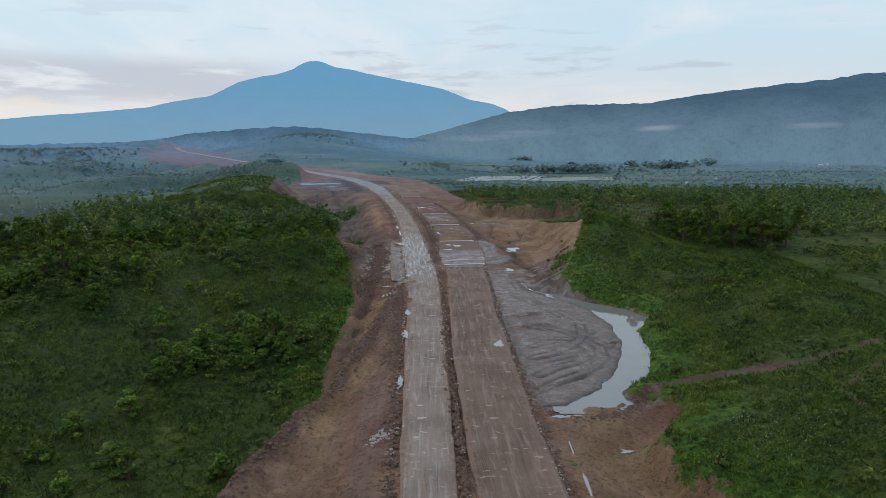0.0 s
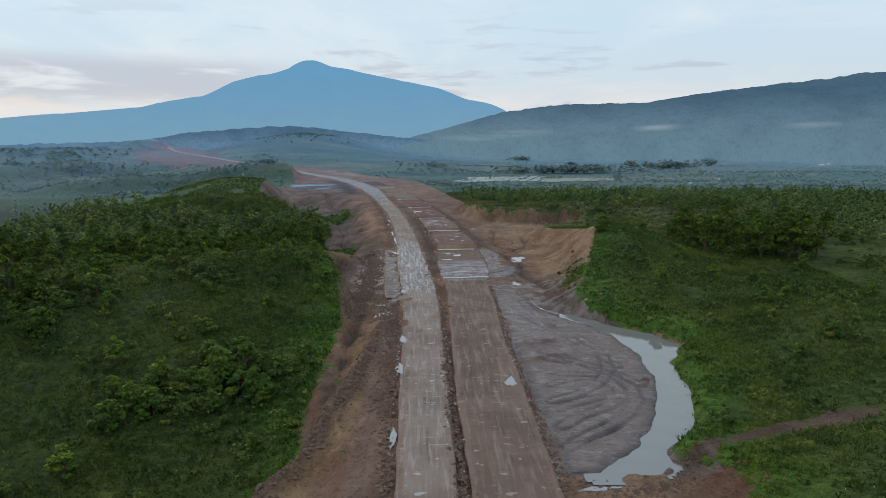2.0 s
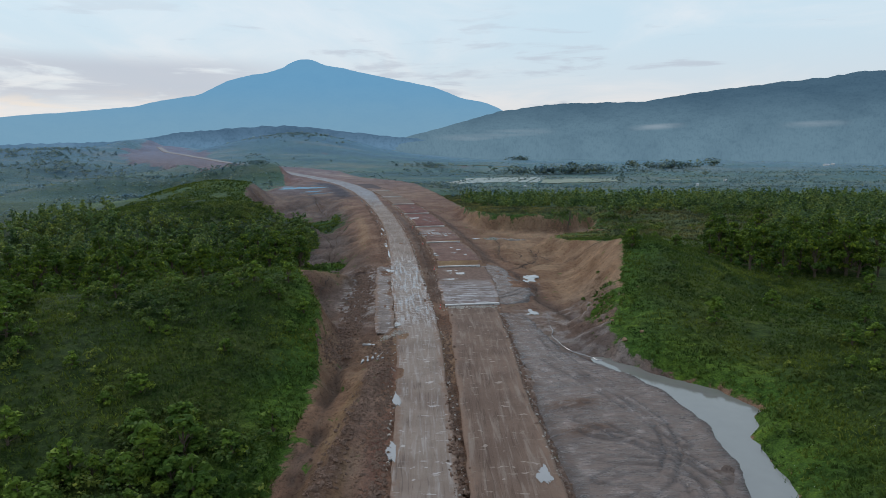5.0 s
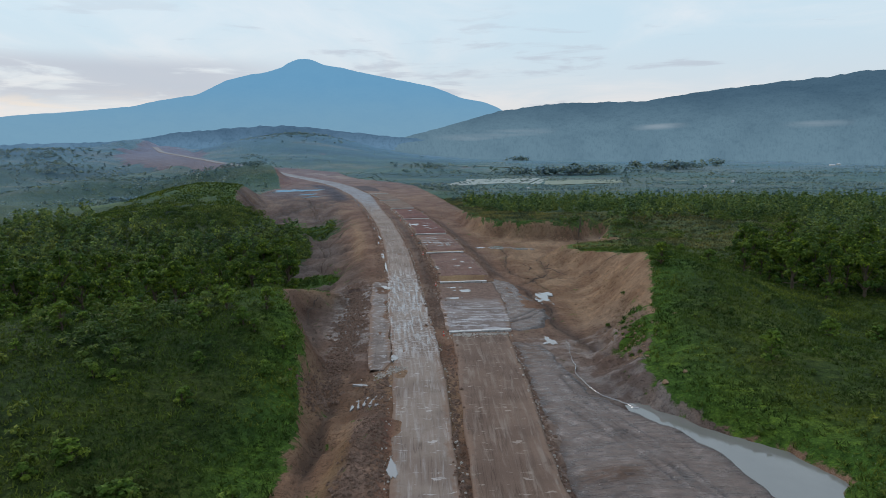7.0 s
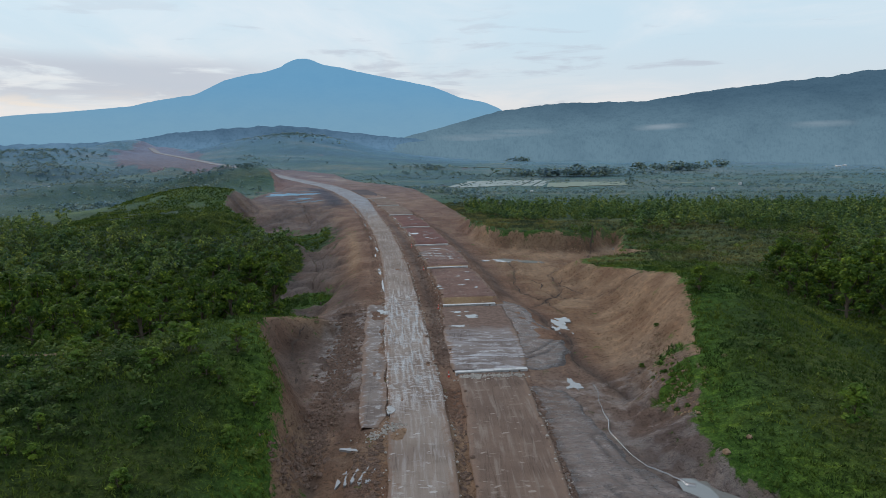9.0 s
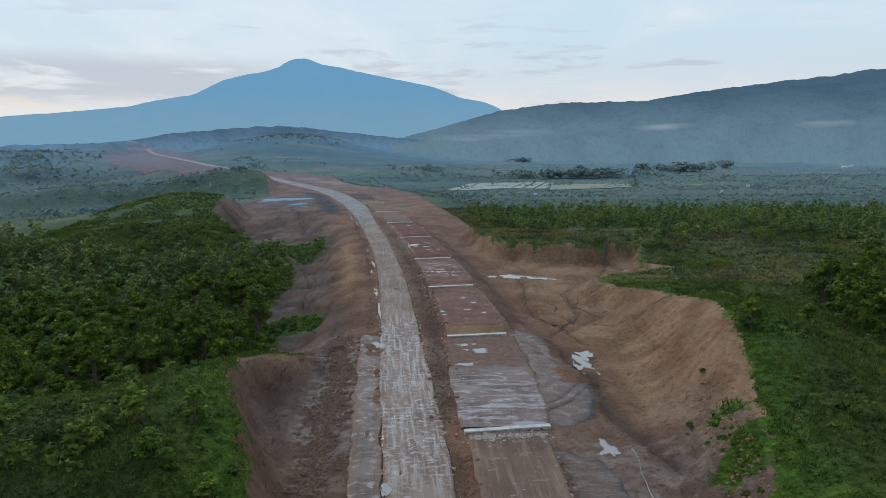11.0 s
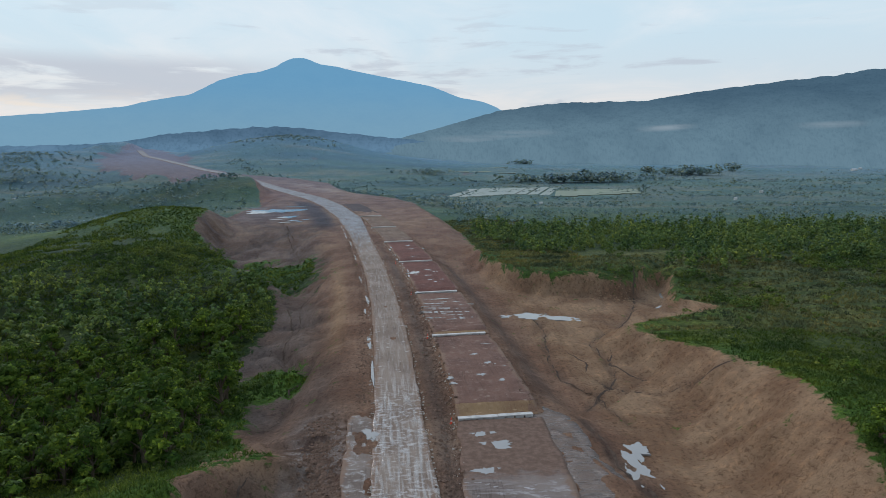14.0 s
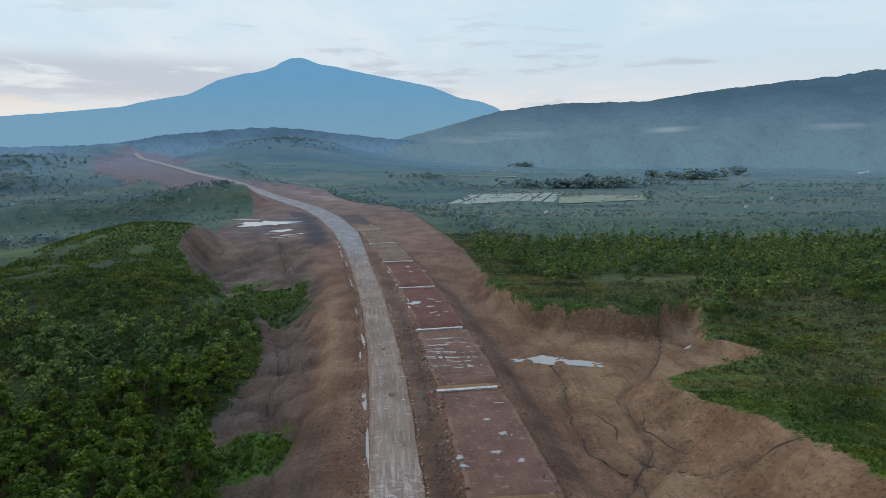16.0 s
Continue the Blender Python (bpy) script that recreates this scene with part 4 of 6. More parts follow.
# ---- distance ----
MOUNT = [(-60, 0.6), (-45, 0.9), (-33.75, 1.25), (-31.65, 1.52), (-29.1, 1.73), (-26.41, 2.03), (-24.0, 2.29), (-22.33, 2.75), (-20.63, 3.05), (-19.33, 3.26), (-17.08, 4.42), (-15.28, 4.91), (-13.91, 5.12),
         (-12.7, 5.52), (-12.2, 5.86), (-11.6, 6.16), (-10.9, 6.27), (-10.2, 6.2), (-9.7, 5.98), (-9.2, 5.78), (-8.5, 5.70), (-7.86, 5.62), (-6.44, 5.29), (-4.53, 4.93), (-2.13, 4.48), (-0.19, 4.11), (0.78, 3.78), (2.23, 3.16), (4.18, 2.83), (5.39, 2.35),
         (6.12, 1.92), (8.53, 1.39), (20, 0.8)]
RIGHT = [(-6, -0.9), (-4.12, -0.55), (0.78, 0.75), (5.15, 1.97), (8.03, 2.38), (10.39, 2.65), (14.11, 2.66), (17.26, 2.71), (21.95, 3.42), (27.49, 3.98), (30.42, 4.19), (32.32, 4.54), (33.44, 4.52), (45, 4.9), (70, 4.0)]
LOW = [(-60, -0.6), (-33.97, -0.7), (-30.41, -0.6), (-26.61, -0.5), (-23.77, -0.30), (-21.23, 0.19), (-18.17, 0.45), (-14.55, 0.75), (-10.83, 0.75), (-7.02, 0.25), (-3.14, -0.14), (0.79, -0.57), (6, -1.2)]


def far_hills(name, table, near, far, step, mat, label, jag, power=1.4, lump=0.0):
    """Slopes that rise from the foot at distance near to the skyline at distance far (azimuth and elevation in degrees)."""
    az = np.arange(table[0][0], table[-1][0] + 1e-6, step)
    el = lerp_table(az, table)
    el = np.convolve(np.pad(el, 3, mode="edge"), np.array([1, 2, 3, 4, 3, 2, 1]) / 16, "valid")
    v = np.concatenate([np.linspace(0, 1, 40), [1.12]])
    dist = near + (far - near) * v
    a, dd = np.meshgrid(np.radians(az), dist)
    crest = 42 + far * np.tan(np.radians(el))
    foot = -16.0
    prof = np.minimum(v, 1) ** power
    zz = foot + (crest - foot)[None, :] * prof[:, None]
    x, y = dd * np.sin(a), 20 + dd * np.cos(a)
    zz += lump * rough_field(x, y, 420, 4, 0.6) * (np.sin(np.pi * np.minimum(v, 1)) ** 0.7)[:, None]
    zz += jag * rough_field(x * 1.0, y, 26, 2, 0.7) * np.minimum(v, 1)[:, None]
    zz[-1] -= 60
    ny, nx = a.shape
    i = np.arange(nx * ny).reshape(ny, nx)
    quads = np.stack([i[:-1, :-1], i[:-1, 1:], i[1:, 1:], i[1:, :-1]], -1).reshape(-1, 4)
    face = np.stack([a * far, zz, 0 * zz], -1).reshape(-1, 3)
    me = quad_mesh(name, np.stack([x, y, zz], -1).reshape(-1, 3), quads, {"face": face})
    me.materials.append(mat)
    return tagged(new(name, me), label, "mountain", kind="structure")


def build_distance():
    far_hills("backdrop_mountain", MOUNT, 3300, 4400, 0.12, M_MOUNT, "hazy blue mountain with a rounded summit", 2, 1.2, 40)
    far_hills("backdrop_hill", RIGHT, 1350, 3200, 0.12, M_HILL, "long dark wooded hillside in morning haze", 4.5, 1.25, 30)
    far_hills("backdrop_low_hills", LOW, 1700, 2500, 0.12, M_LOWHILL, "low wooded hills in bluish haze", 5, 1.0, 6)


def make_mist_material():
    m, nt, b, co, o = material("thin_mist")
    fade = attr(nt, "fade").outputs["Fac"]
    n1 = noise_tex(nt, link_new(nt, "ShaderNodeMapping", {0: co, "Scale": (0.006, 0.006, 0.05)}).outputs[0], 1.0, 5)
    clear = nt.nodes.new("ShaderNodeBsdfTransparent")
    # fixed emission stands in for daylight scattered by the mist
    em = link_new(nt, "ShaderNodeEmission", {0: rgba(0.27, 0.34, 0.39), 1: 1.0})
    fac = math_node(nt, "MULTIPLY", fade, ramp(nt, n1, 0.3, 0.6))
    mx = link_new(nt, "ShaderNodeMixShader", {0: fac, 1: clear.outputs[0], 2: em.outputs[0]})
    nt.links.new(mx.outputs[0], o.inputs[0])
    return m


def build_mist():
    """Banks of mist lying in folds of the far hillside, soft at all edges."""
    mat = make_mist_material()
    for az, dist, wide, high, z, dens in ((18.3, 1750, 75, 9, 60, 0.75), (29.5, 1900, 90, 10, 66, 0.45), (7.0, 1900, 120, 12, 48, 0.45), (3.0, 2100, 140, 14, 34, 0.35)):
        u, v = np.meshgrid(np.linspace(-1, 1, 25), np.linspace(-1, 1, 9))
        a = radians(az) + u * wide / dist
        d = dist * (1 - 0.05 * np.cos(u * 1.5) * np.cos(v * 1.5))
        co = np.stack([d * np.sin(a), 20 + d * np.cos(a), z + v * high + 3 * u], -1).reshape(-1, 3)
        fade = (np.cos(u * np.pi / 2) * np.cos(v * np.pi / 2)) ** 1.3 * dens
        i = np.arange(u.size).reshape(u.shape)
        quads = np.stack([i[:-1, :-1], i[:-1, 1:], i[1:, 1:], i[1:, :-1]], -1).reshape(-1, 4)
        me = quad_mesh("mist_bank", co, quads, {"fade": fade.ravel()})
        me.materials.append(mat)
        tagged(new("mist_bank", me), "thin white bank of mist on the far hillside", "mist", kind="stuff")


# ---- planting ----
def leaf_quads(pos, normal, size, rng, stretch=1.5):
    """Folded leaves: two triangles hinged on the midrib, as one quad each."""
    n = len(pos)
    normal = normal / np.linalg.norm(normal, axis=1, keepdims=True)
    side = np.cross(normal, rng.normal(size=(n, 3)))
    side /= np.linalg.norm(side, axis=1, keepdims=True)
    along = np.cross(normal, side)
    s = size[:, None]
    a, b = pos - along * s * 0.5 * stretch, pos + along * s * 0.5 * stretch
    droop = normal * s * 0.18
    l, r = pos - side * s * 0.5 - droop, pos + side * s * 0.5 - droop
    co = np.stack([a, r, b, l], 1).reshape(-1, 3)
    return co, np.arange(4 * n).reshape(n, 4)


def crown_points(rng, centres, radii, count, squash=0.8):
    which = rng.choice(len(centres), count, p=radii ** 2 / (radii ** 2).sum())
    d = rng.normal(size=(count, 3))
    d[:, 2] = np.where(d[:, 2] < -0.3, -d[:, 2], d[:, 2])
    d /= np.linalg.norm(d, axis=1, keepdims=True)
    r = radii[which] * (0.55 + 0.55 * rng.random(count) ** 0.6)
    pos = centres[which] + d * r[:, None] * np.array([1, 1, squash])
    return pos, d + rng.normal(size=(count, 3)) * 0.45 + np.array([0, 0, 0.5])


def tube(bm, p0, p1, r0, r1, sides=6):
    d = (p1 - p0).normalized()
    u = d.orthogonal().normalized()
    w = d.cross(u)
    rings = []
    for p, r in ((p0, r0), (p1, r1)):
        rings.append([bm.verts.new(p + (u * math.cos(2 * math.pi * i / sides) + w * math.sin(2 * math.pi * i / sides)) * r) for i in range(sides)])
    for i in range(sides):
        bm.faces.new((rings[0][i], rings[0][(i + 1) % sides], rings[1][(i + 1) % sides], rings[1][i]))
    bm.faces.new(rings[1])


def part(name, bm, mat, parent, label=""):
    me = bpy.data.meshes.new(name)
    bm.to_mesh(me)
    bm.free()
    me.materials.append(mat)
    ob = new(name, me)
    ob.parent = parent
    if label:
        ob["label"] = label
    return ob


def make_tree(seed, height, spread, leaves, leaf, name="tree", mat=None):
    r = np.random.default_rng(seed)
    root = new(name)
    bm = bmesh.new()
    fork = Vector((r.normal() * 0.15, r.normal() * 0.15, height * 0.42))
    tube(bm, Vector((0, 0, -0.6)), fork, 0.035 * height, 0.022 * height, 7)
    centres, radii = [], []
    n = 13
    for i in range(n):
        a = 2.4 * i + r.random() * 0.8
        up = 0.22 + 0.66 * (i / (n - 1)) ** 0.9 + 0.06 * r.normal() if i < n - 1 else 0.92
        rr = spread * 0.42 * (1.12 - up) ** 0.7 * (0.7 + 0.5 * r.random()) if i < n - 1 else 0.05
        tip = Vector((math.cos(a) * rr, math.sin(a) * rr, height * up))
        foot = fork * min(1.0, max(0.3, up * 1.6 - 0.2)) if up < 0.6 else fork
        tube(bm, foot, tip, 0.013 * height, 0.004 * height, 5)
        centres.append(tip)
        radii.append(spread * (0.13 + 0.10 * r.random()))
    part("trunk", bm, M_BARK, root)
    pos, nor = crown_points(r, np.array(centres), np.array(radii), leaves)
    co, quads = leaf_quads(pos, nor, leaf * (0.7 + 0.7 * r.random(leaves)), r)
    me = quad_mesh("crown", co, quads, smooth_faces=False)
    me.materials.append(mat or M_LEAF)
    crown = new("crown", me)
    crown.parent = root
    return root


def scatter(rng, box, spacing, jitter=0.45):
    x0, x1, y0, y1 = box
    gx, gy = np.meshgrid(np.arange(x0, x1, spacing), np.arange(y0, y1, spacing))
    gx = gx + (np.arange(gx.shape[0])[:, None] % 2) * spacing * 0.5
    pts = np.stack([gx.ravel(), gy.ravel()], 1)
    return pts + rng.uniform(-jitter, jitter, pts.shape) * spacing


def tree_sites():
    r = np.random.default_rng(21)
    a = scatter(r, (-190, -30, 190, 404), 5.6)
    d = side_of(a[:, 0], a[:, 1], earth_poly)
    ridge = a[:, 1] > np.interp(a[:, 0], [-190, -120, -60, -40, -30], [188, 188, 193, 207, 218])
    thick = rough_field(a[:, 0], a[:, 1], 45, 2) + 0.5 * rough_field(a[:, 0], a[:, 1], 13, 2) > -0.36
    a = a[(d < -2.5) & ridge & thick & (a[:, 1] < np.interp(a[:, 0], [-190, -160, -130, -100, -60], [385, 352, 330, 324, 338]) + 26 * rough_field(a[:, 0], a[:, 1], 26, 2))]
    b = scatter(r, (62, 220, 200, 362), 6.0)
    b = b[(b[:, 0] > np.interp(b[:, 1], [205, 250, 275, 320], [66, 84, 118, 140])) & (rough_field(b[:, 0], b[:, 1], 50, 2) > -0.25)]
    c = scatter(r, (16, 260, 318, 462), 5.4)
    c = c[(side_of(c[:, 0], c[:, 1], earth_poly) < -5) & (c[:, 1] > np.interp(c[:, 0], [16, 23, 29, 38, 58, 80, 130, 260], [404, 374, 346, 324, 318, 320, 332, 340]) + 8 * rough_field(c[:, 0], c[:, 1], 18, 2)) & (rough_field(c[:, 0], c[:, 1], 20, 2) > -0.38)]
    e = np.array([(-78, 138), (-84, 142), (-90, 136), (-82, 147), (-93, 146), (-73, 143), (-97, 138), (-88, 150)])
    return a, b, c, e


def build_trees():
    kinds = [make_tree(100 + i, 5.4 + 0.55 * i, 4.3 + 0.5 * (i % 3), 1120, 0.34) for i in range(6)]
    a, b, c, e = tree_sites()
    r = np.random.default_rng(5)
    spots = [(x, y, "trees on the slope", "leafy green teak tree on the wooded slope") for x, y in np.concatenate([a, e])]
    spots += [(x, y, "trees beyond the mound", "leafy green tree in the wood beyond the mound") for x, y in b]
    spots += [(x, y, "trees of the young wood", "young green tree in a wood by the earthworks") for x, y in c]
    order = sorted(spots, key=lambda q: math.hypot(q[0], q[1] - 150))
    things, rest = order[:300], order[300:]
    zs = ground_z(np.array([q[0] for q in order]), np.array([q[1] for q in order]))
    for i, (x, y, group, label) in enumerate(things):
        k = kinds[i % len(kinds)]
        ob = k if i < len(kinds) else copy_thing(k, Matrix())
        s = 0.6 + 1.05 * r.random() ** 1.5
        ob.matrix_world = pose(x, y, float(zs[i]), 0, 0, r.random() * 360) @ Matrix.Diagonal((s, s, s * (0.85 + 0.3 * r.random()), 1))
        tagged(ob, label, "tree", group)
    lone = copy_thing(kinds[1], Matrix())
    lone.matrix_world = pose(43.7, 193.9, float(ground_z(43.7, 193.9)) - 0.3, 0, 0, 70) @ Matrix.Diagonal((0.95, 0.95, 0.78, 1))
    tagged(lone, "small dark round tree alone on the mound top", "tree", "trees on the slope")
    cos, quads, base = [], [], 0
    for i, (x, y, group, label) in enumerate(rest):
        n, h = 104, 6.2 * (0.45 + 1.0 * r.random() ** 1.3)
        w = 2.2 * (0.8 + 0.5 * r.random())
        up = np.linspace(0.2, 0.9, 7)
        cen = np.stack([r.normal(size=7) * w * 0.6 * (1.1 - up), r.normal(size=7) * w * 0.6 * (1.1 - up), h * up], 1)
        pos, nor = crown_points(r, cen, w * (0.58 - 0.28 * up), n)
        co, q = leaf_quads(pos + np.array([x, y, float(zs[300 + i])]), nor, 0.68 * (0.7 + 0.6 * r.random(n)), r)
        cos.append(co)
        quads.append(q + base)
        base += len(co)
    if cos:
        me = quad_mesh("woodland", np.concatenate(cos), np.concatenate(quads), smooth_faces=False)
        me.materials.append(M_WOOD)
        tagged(new("woodland", me), "dense leafy wood on the hillside behind", "woodland", kind="stuff")


def build_saplings():
    """Young bushy trees scattered singly and in thickets over the open slopes."""
    kinds = [make_tree(300 + i, 2.3 + 0.35 * i, 2.3 + 0.3 * (i % 3), 460, 0.27, "sapling", M_SAPLING) for i in range(5)]
    r = np.random.default_rng(57)
    spots = [(-38 + 7 * r.normal(), 112 + 6 * r.normal()) for _ in range(26)] + [(-84 + 11 * r.normal(), 141 + 6 * r.normal()) for _ in range(24)] + [(62 + 10 * r.normal(), 60 + 7 * r.normal()) for _ in range(12)]
    free = np.concatenate([scatter(r, (-125, -22, 55, 205), 8.0), scatter(r, (40, 100, 60, 240), 13.0)])
    free = free[rough_field(free[:, 0], free[:, 1], 30, 2) + r.uniform(-0.4, 0.4, len(free)) > 0.02]
    spots += [tuple(p) for p in free] + [(-27.5, 172), (-30, 160), (-26, 150), (43.5, 200)]
    p = np.array(spots)
    p = p[turf_edge(p[:, 0], p[:, 1]) < -1.5][:290]
    z = ground_z(p[:, 0], p[:, 1])
    for i, ((x, y), zz) in enumerate(zip(p, z)):
        k = kinds[i % len(kinds)]
        ob = k if i < len(kinds) else copy_thing(k, Matrix())
        sc = (0.6 + 0.85 * r.random() ** 1.4) * (1.25 if i < 50 else 1.0)
        ob.matrix_world = pose(x, y, float(zz) - 0.3, 0, 0, r.random() * 360) @ Matrix.Diagonal((sc * 1.15, sc * 1.15, sc, 1))
        tagged(ob, "bushy young green tree standing in rough grass", "sapling", "saplings on the slopes")


def build_scrub():
    r = np.random.default_rng(33)
    pts = np.concatenate([scatter(r, (-170, -18, 45, 400), 2.6), scatter(r, (22, 140, 45, 380), 2.6)])
    d = turf_edge(pts[:, 0], pts[:, 1])
    left = pts[:, 0] < 0
    dens = rough_field(pts[:, 0], pts[:, 1], 24, 3) + 0.5 * rough_field(pts[:, 0], pts[:, 1], 7, 2)
    dens = dens + 0.5 * hump(pts[:, 0], pts[:, 1], -38, 112, 7, 9) + 0.4 * hump(pts[:, 0], pts[:, 1], -84, 140, 14, 10) + 0.35 * hump(pts[:, 0], pts[:, 1], 62, 62, 16, 16) + 0.25 * smooth(pts[:, 0], -30, -44) * smooth(pts[:, 1], 200, 220) * (1 - smooth(pts[:, 1], 330, 380)) + 0.3 * smooth(pts[:, 0], 60, 85) * smooth(pts[:, 1], 190, 230)
    wild = r.random(len(pts))
    keep = (d < -1.0) & ((dens > np.where(left, 0.40, 0.46)) | (wild < 0.06))
    pts, dens, d = pts[keep], dens[keep], d[keep]
    cos, quads, base = [], [], 0
    zs = ground_z(pts[:, 0], pts[:, 1])
    for (x, y), z, thick in zip(pts, zs, dens):
        w = (0.55 + 0.9 * r.random() ** 2) * (1.0 + 0.9 * max(0.0, min(1.0, (thick - 0.3) * 2.0)))
        n = int(18 + 34 * w)
        k = 5
        cen = np.stack([r.normal(size=k) * w * 0.5, r.normal(size=k) * w * 0.5, w * (0.2 + 0.9 * r.random(k))], 1)
        pos, nor = crown_points(r, cen, w * r.uniform(0.3, 0.6, k), n)
        co, q = leaf_quads(pos + np.array([x, y, z]), nor, 0.34 * (0.6 + 0.8 * r.random(n)), r)
        cos.append(co)
        quads.append(q + base)
        base += len(co)
    me = quad_mesh("shrubs", np.concatenate(cos), np.concatenate(quads), smooth_faces=False)
    me.materials.append(M_BUSH)
    tagged(new("shrubs", me), "green shrubs and saplings in clumps over the grass", "shrubs", kind="stuff")


def tuft_mesh(name, pts, size, seed, mat, label):
    r = np.random.default_rng(seed)
    n = len(pts)
    z = ground_z(pts[:, 0], pts[:, 1])
    h = (0.28 + 0.4 * r.random(n) ** 2) * size
    cos, tris = [], []
    for k in range(6):
        a = r.random(n) * 2 * math.pi
        w = (0.07 + 0.07 * r.random(n)) * size * size
        u = np.stack([np.cos(a), np.sin(a), 0 * a], 1)
        lean = np.stack([r.normal(size=n), r.normal(size=n), 0 * a], 1) * 0.3 * size
        foot = np.stack([pts[:, 0], pts[:, 1], z - 0.05], 1) + r.normal(size=(n, 3)) * np.array([0.2, 0.2, 0]) * size
        top = foot + lean + np.stack([0 * a, 0 * a, h * r.uniform(0.7, 1.3, n)], 1)
        cos.append(np.stack([foot - u * w[:, None], foot + u * w[:, None], top], 1).reshape(-1, 3))
        tris.append(np.arange(3 * n).reshape(n, 3) + 3 * n * k)
    me = quad_mesh(name, np.concatenate(cos), np.concatenate(tris), smooth_faces=False)
    me.materials.append(mat)
    tagged(new(name, me), label, "grass", kind="stuff")


def build_grass():
    r = np.random.default_rng(44)
    pts = np.concatenate([scatter(r, (-120, -17, 44, 215), 0.64), scatter(r, (23, 100, 44, 260), 0.64)])
    pts = pts[(turf_edge(pts[:, 0], pts[:, 1]) < -0.2) & (rough_field(pts[:, 0], pts[:, 1], 9, 3) + r.uniform(-0.5, 0.5, len(pts)) > -0.25)]
    tuft_mesh("grass", pts, 1.0, 45, M_GRASS, "rough green grass tufts on the hillsides")
    far = scatter(r, (-170, -20, 215, 450), 1.3)
    far = far[(turf_edge(far[:, 0], far[:, 1]) < -0.3) & (rough_field(far[:, 0], far[:, 1], 12, 3) > -0.35)]
    tuft_mesh("tall_grass", far, 1.5, 46, M_GRASS, "taller green grass tufts round the wood")
    dull = np.concatenate([scatter(r, (18, 160, 258, 345), 1.3), scatter(r, (2, 45, 326, 500), 1.2), scatter(r, (2, 45, 326, 500), 2.0)])
    dull = dull[(turf_edge(dull[:, 0], dull[:, 1]) < -0.3) & (np.sin(dull[:, 1] * 0.9 + dull[:, 0] * 0.08) + rough_field(dull[:, 0], dull[:, 1], 8, 2) > -0.6)]
    tuft_mesh("dull_grass", dull, 1.4, 47, M_DRYGRASS, "dull olive grass in rows on old terraces")


# ---- the mud flat and side track ----
MUD = [(13.6, 84.5), (17, 84.5), (21.3, 88.8), (25.8, 95.3), (29, 103), (32.4, 113.4), (33.2, 124.4), (31.6, 134), (28.4, 141.4), (24, 147.6), (20.3, 153), (19, 160), (18, 168), (16.5, 176), (11.5, 178), (12.0, 150), (12.4, 120), (12.9, 100)]


APRON = [(10, 184.5), (15, 184), (18.5, 187), (20.5, 193), (21, 200), (20, 206), (18, 212), (18, 218), (16.5, 226), (13, 230), (10, 226)]
LOOPS = [[(15, 96), (18, 99), (22, 101.5), (25, 105), (25.5, 109), (23, 112), (19, 112), (16, 110)], [(16, 92), (20, 95), (24, 99), (27, 104), (27.5, 109), (26, 114), (22, 119), (17, 121)],
         [(15, 104), (19, 106), (23, 110), (26, 116), (27, 124), (25, 132), (21, 140)], [(14.5, 101), (18, 103), (22, 105), (27, 105.5)], [(17, 125), (21, 120), (26, 116), (29, 110)], [(16, 150), (20, 140), (24, 130), (28, 118)],
         [(14.5, 90), (18, 93.5), (22, 96.5), (25, 100)], [(15, 116), (18.5, 114), (23, 113.5)], [(18, 160), (20, 148), (24, 137)]]


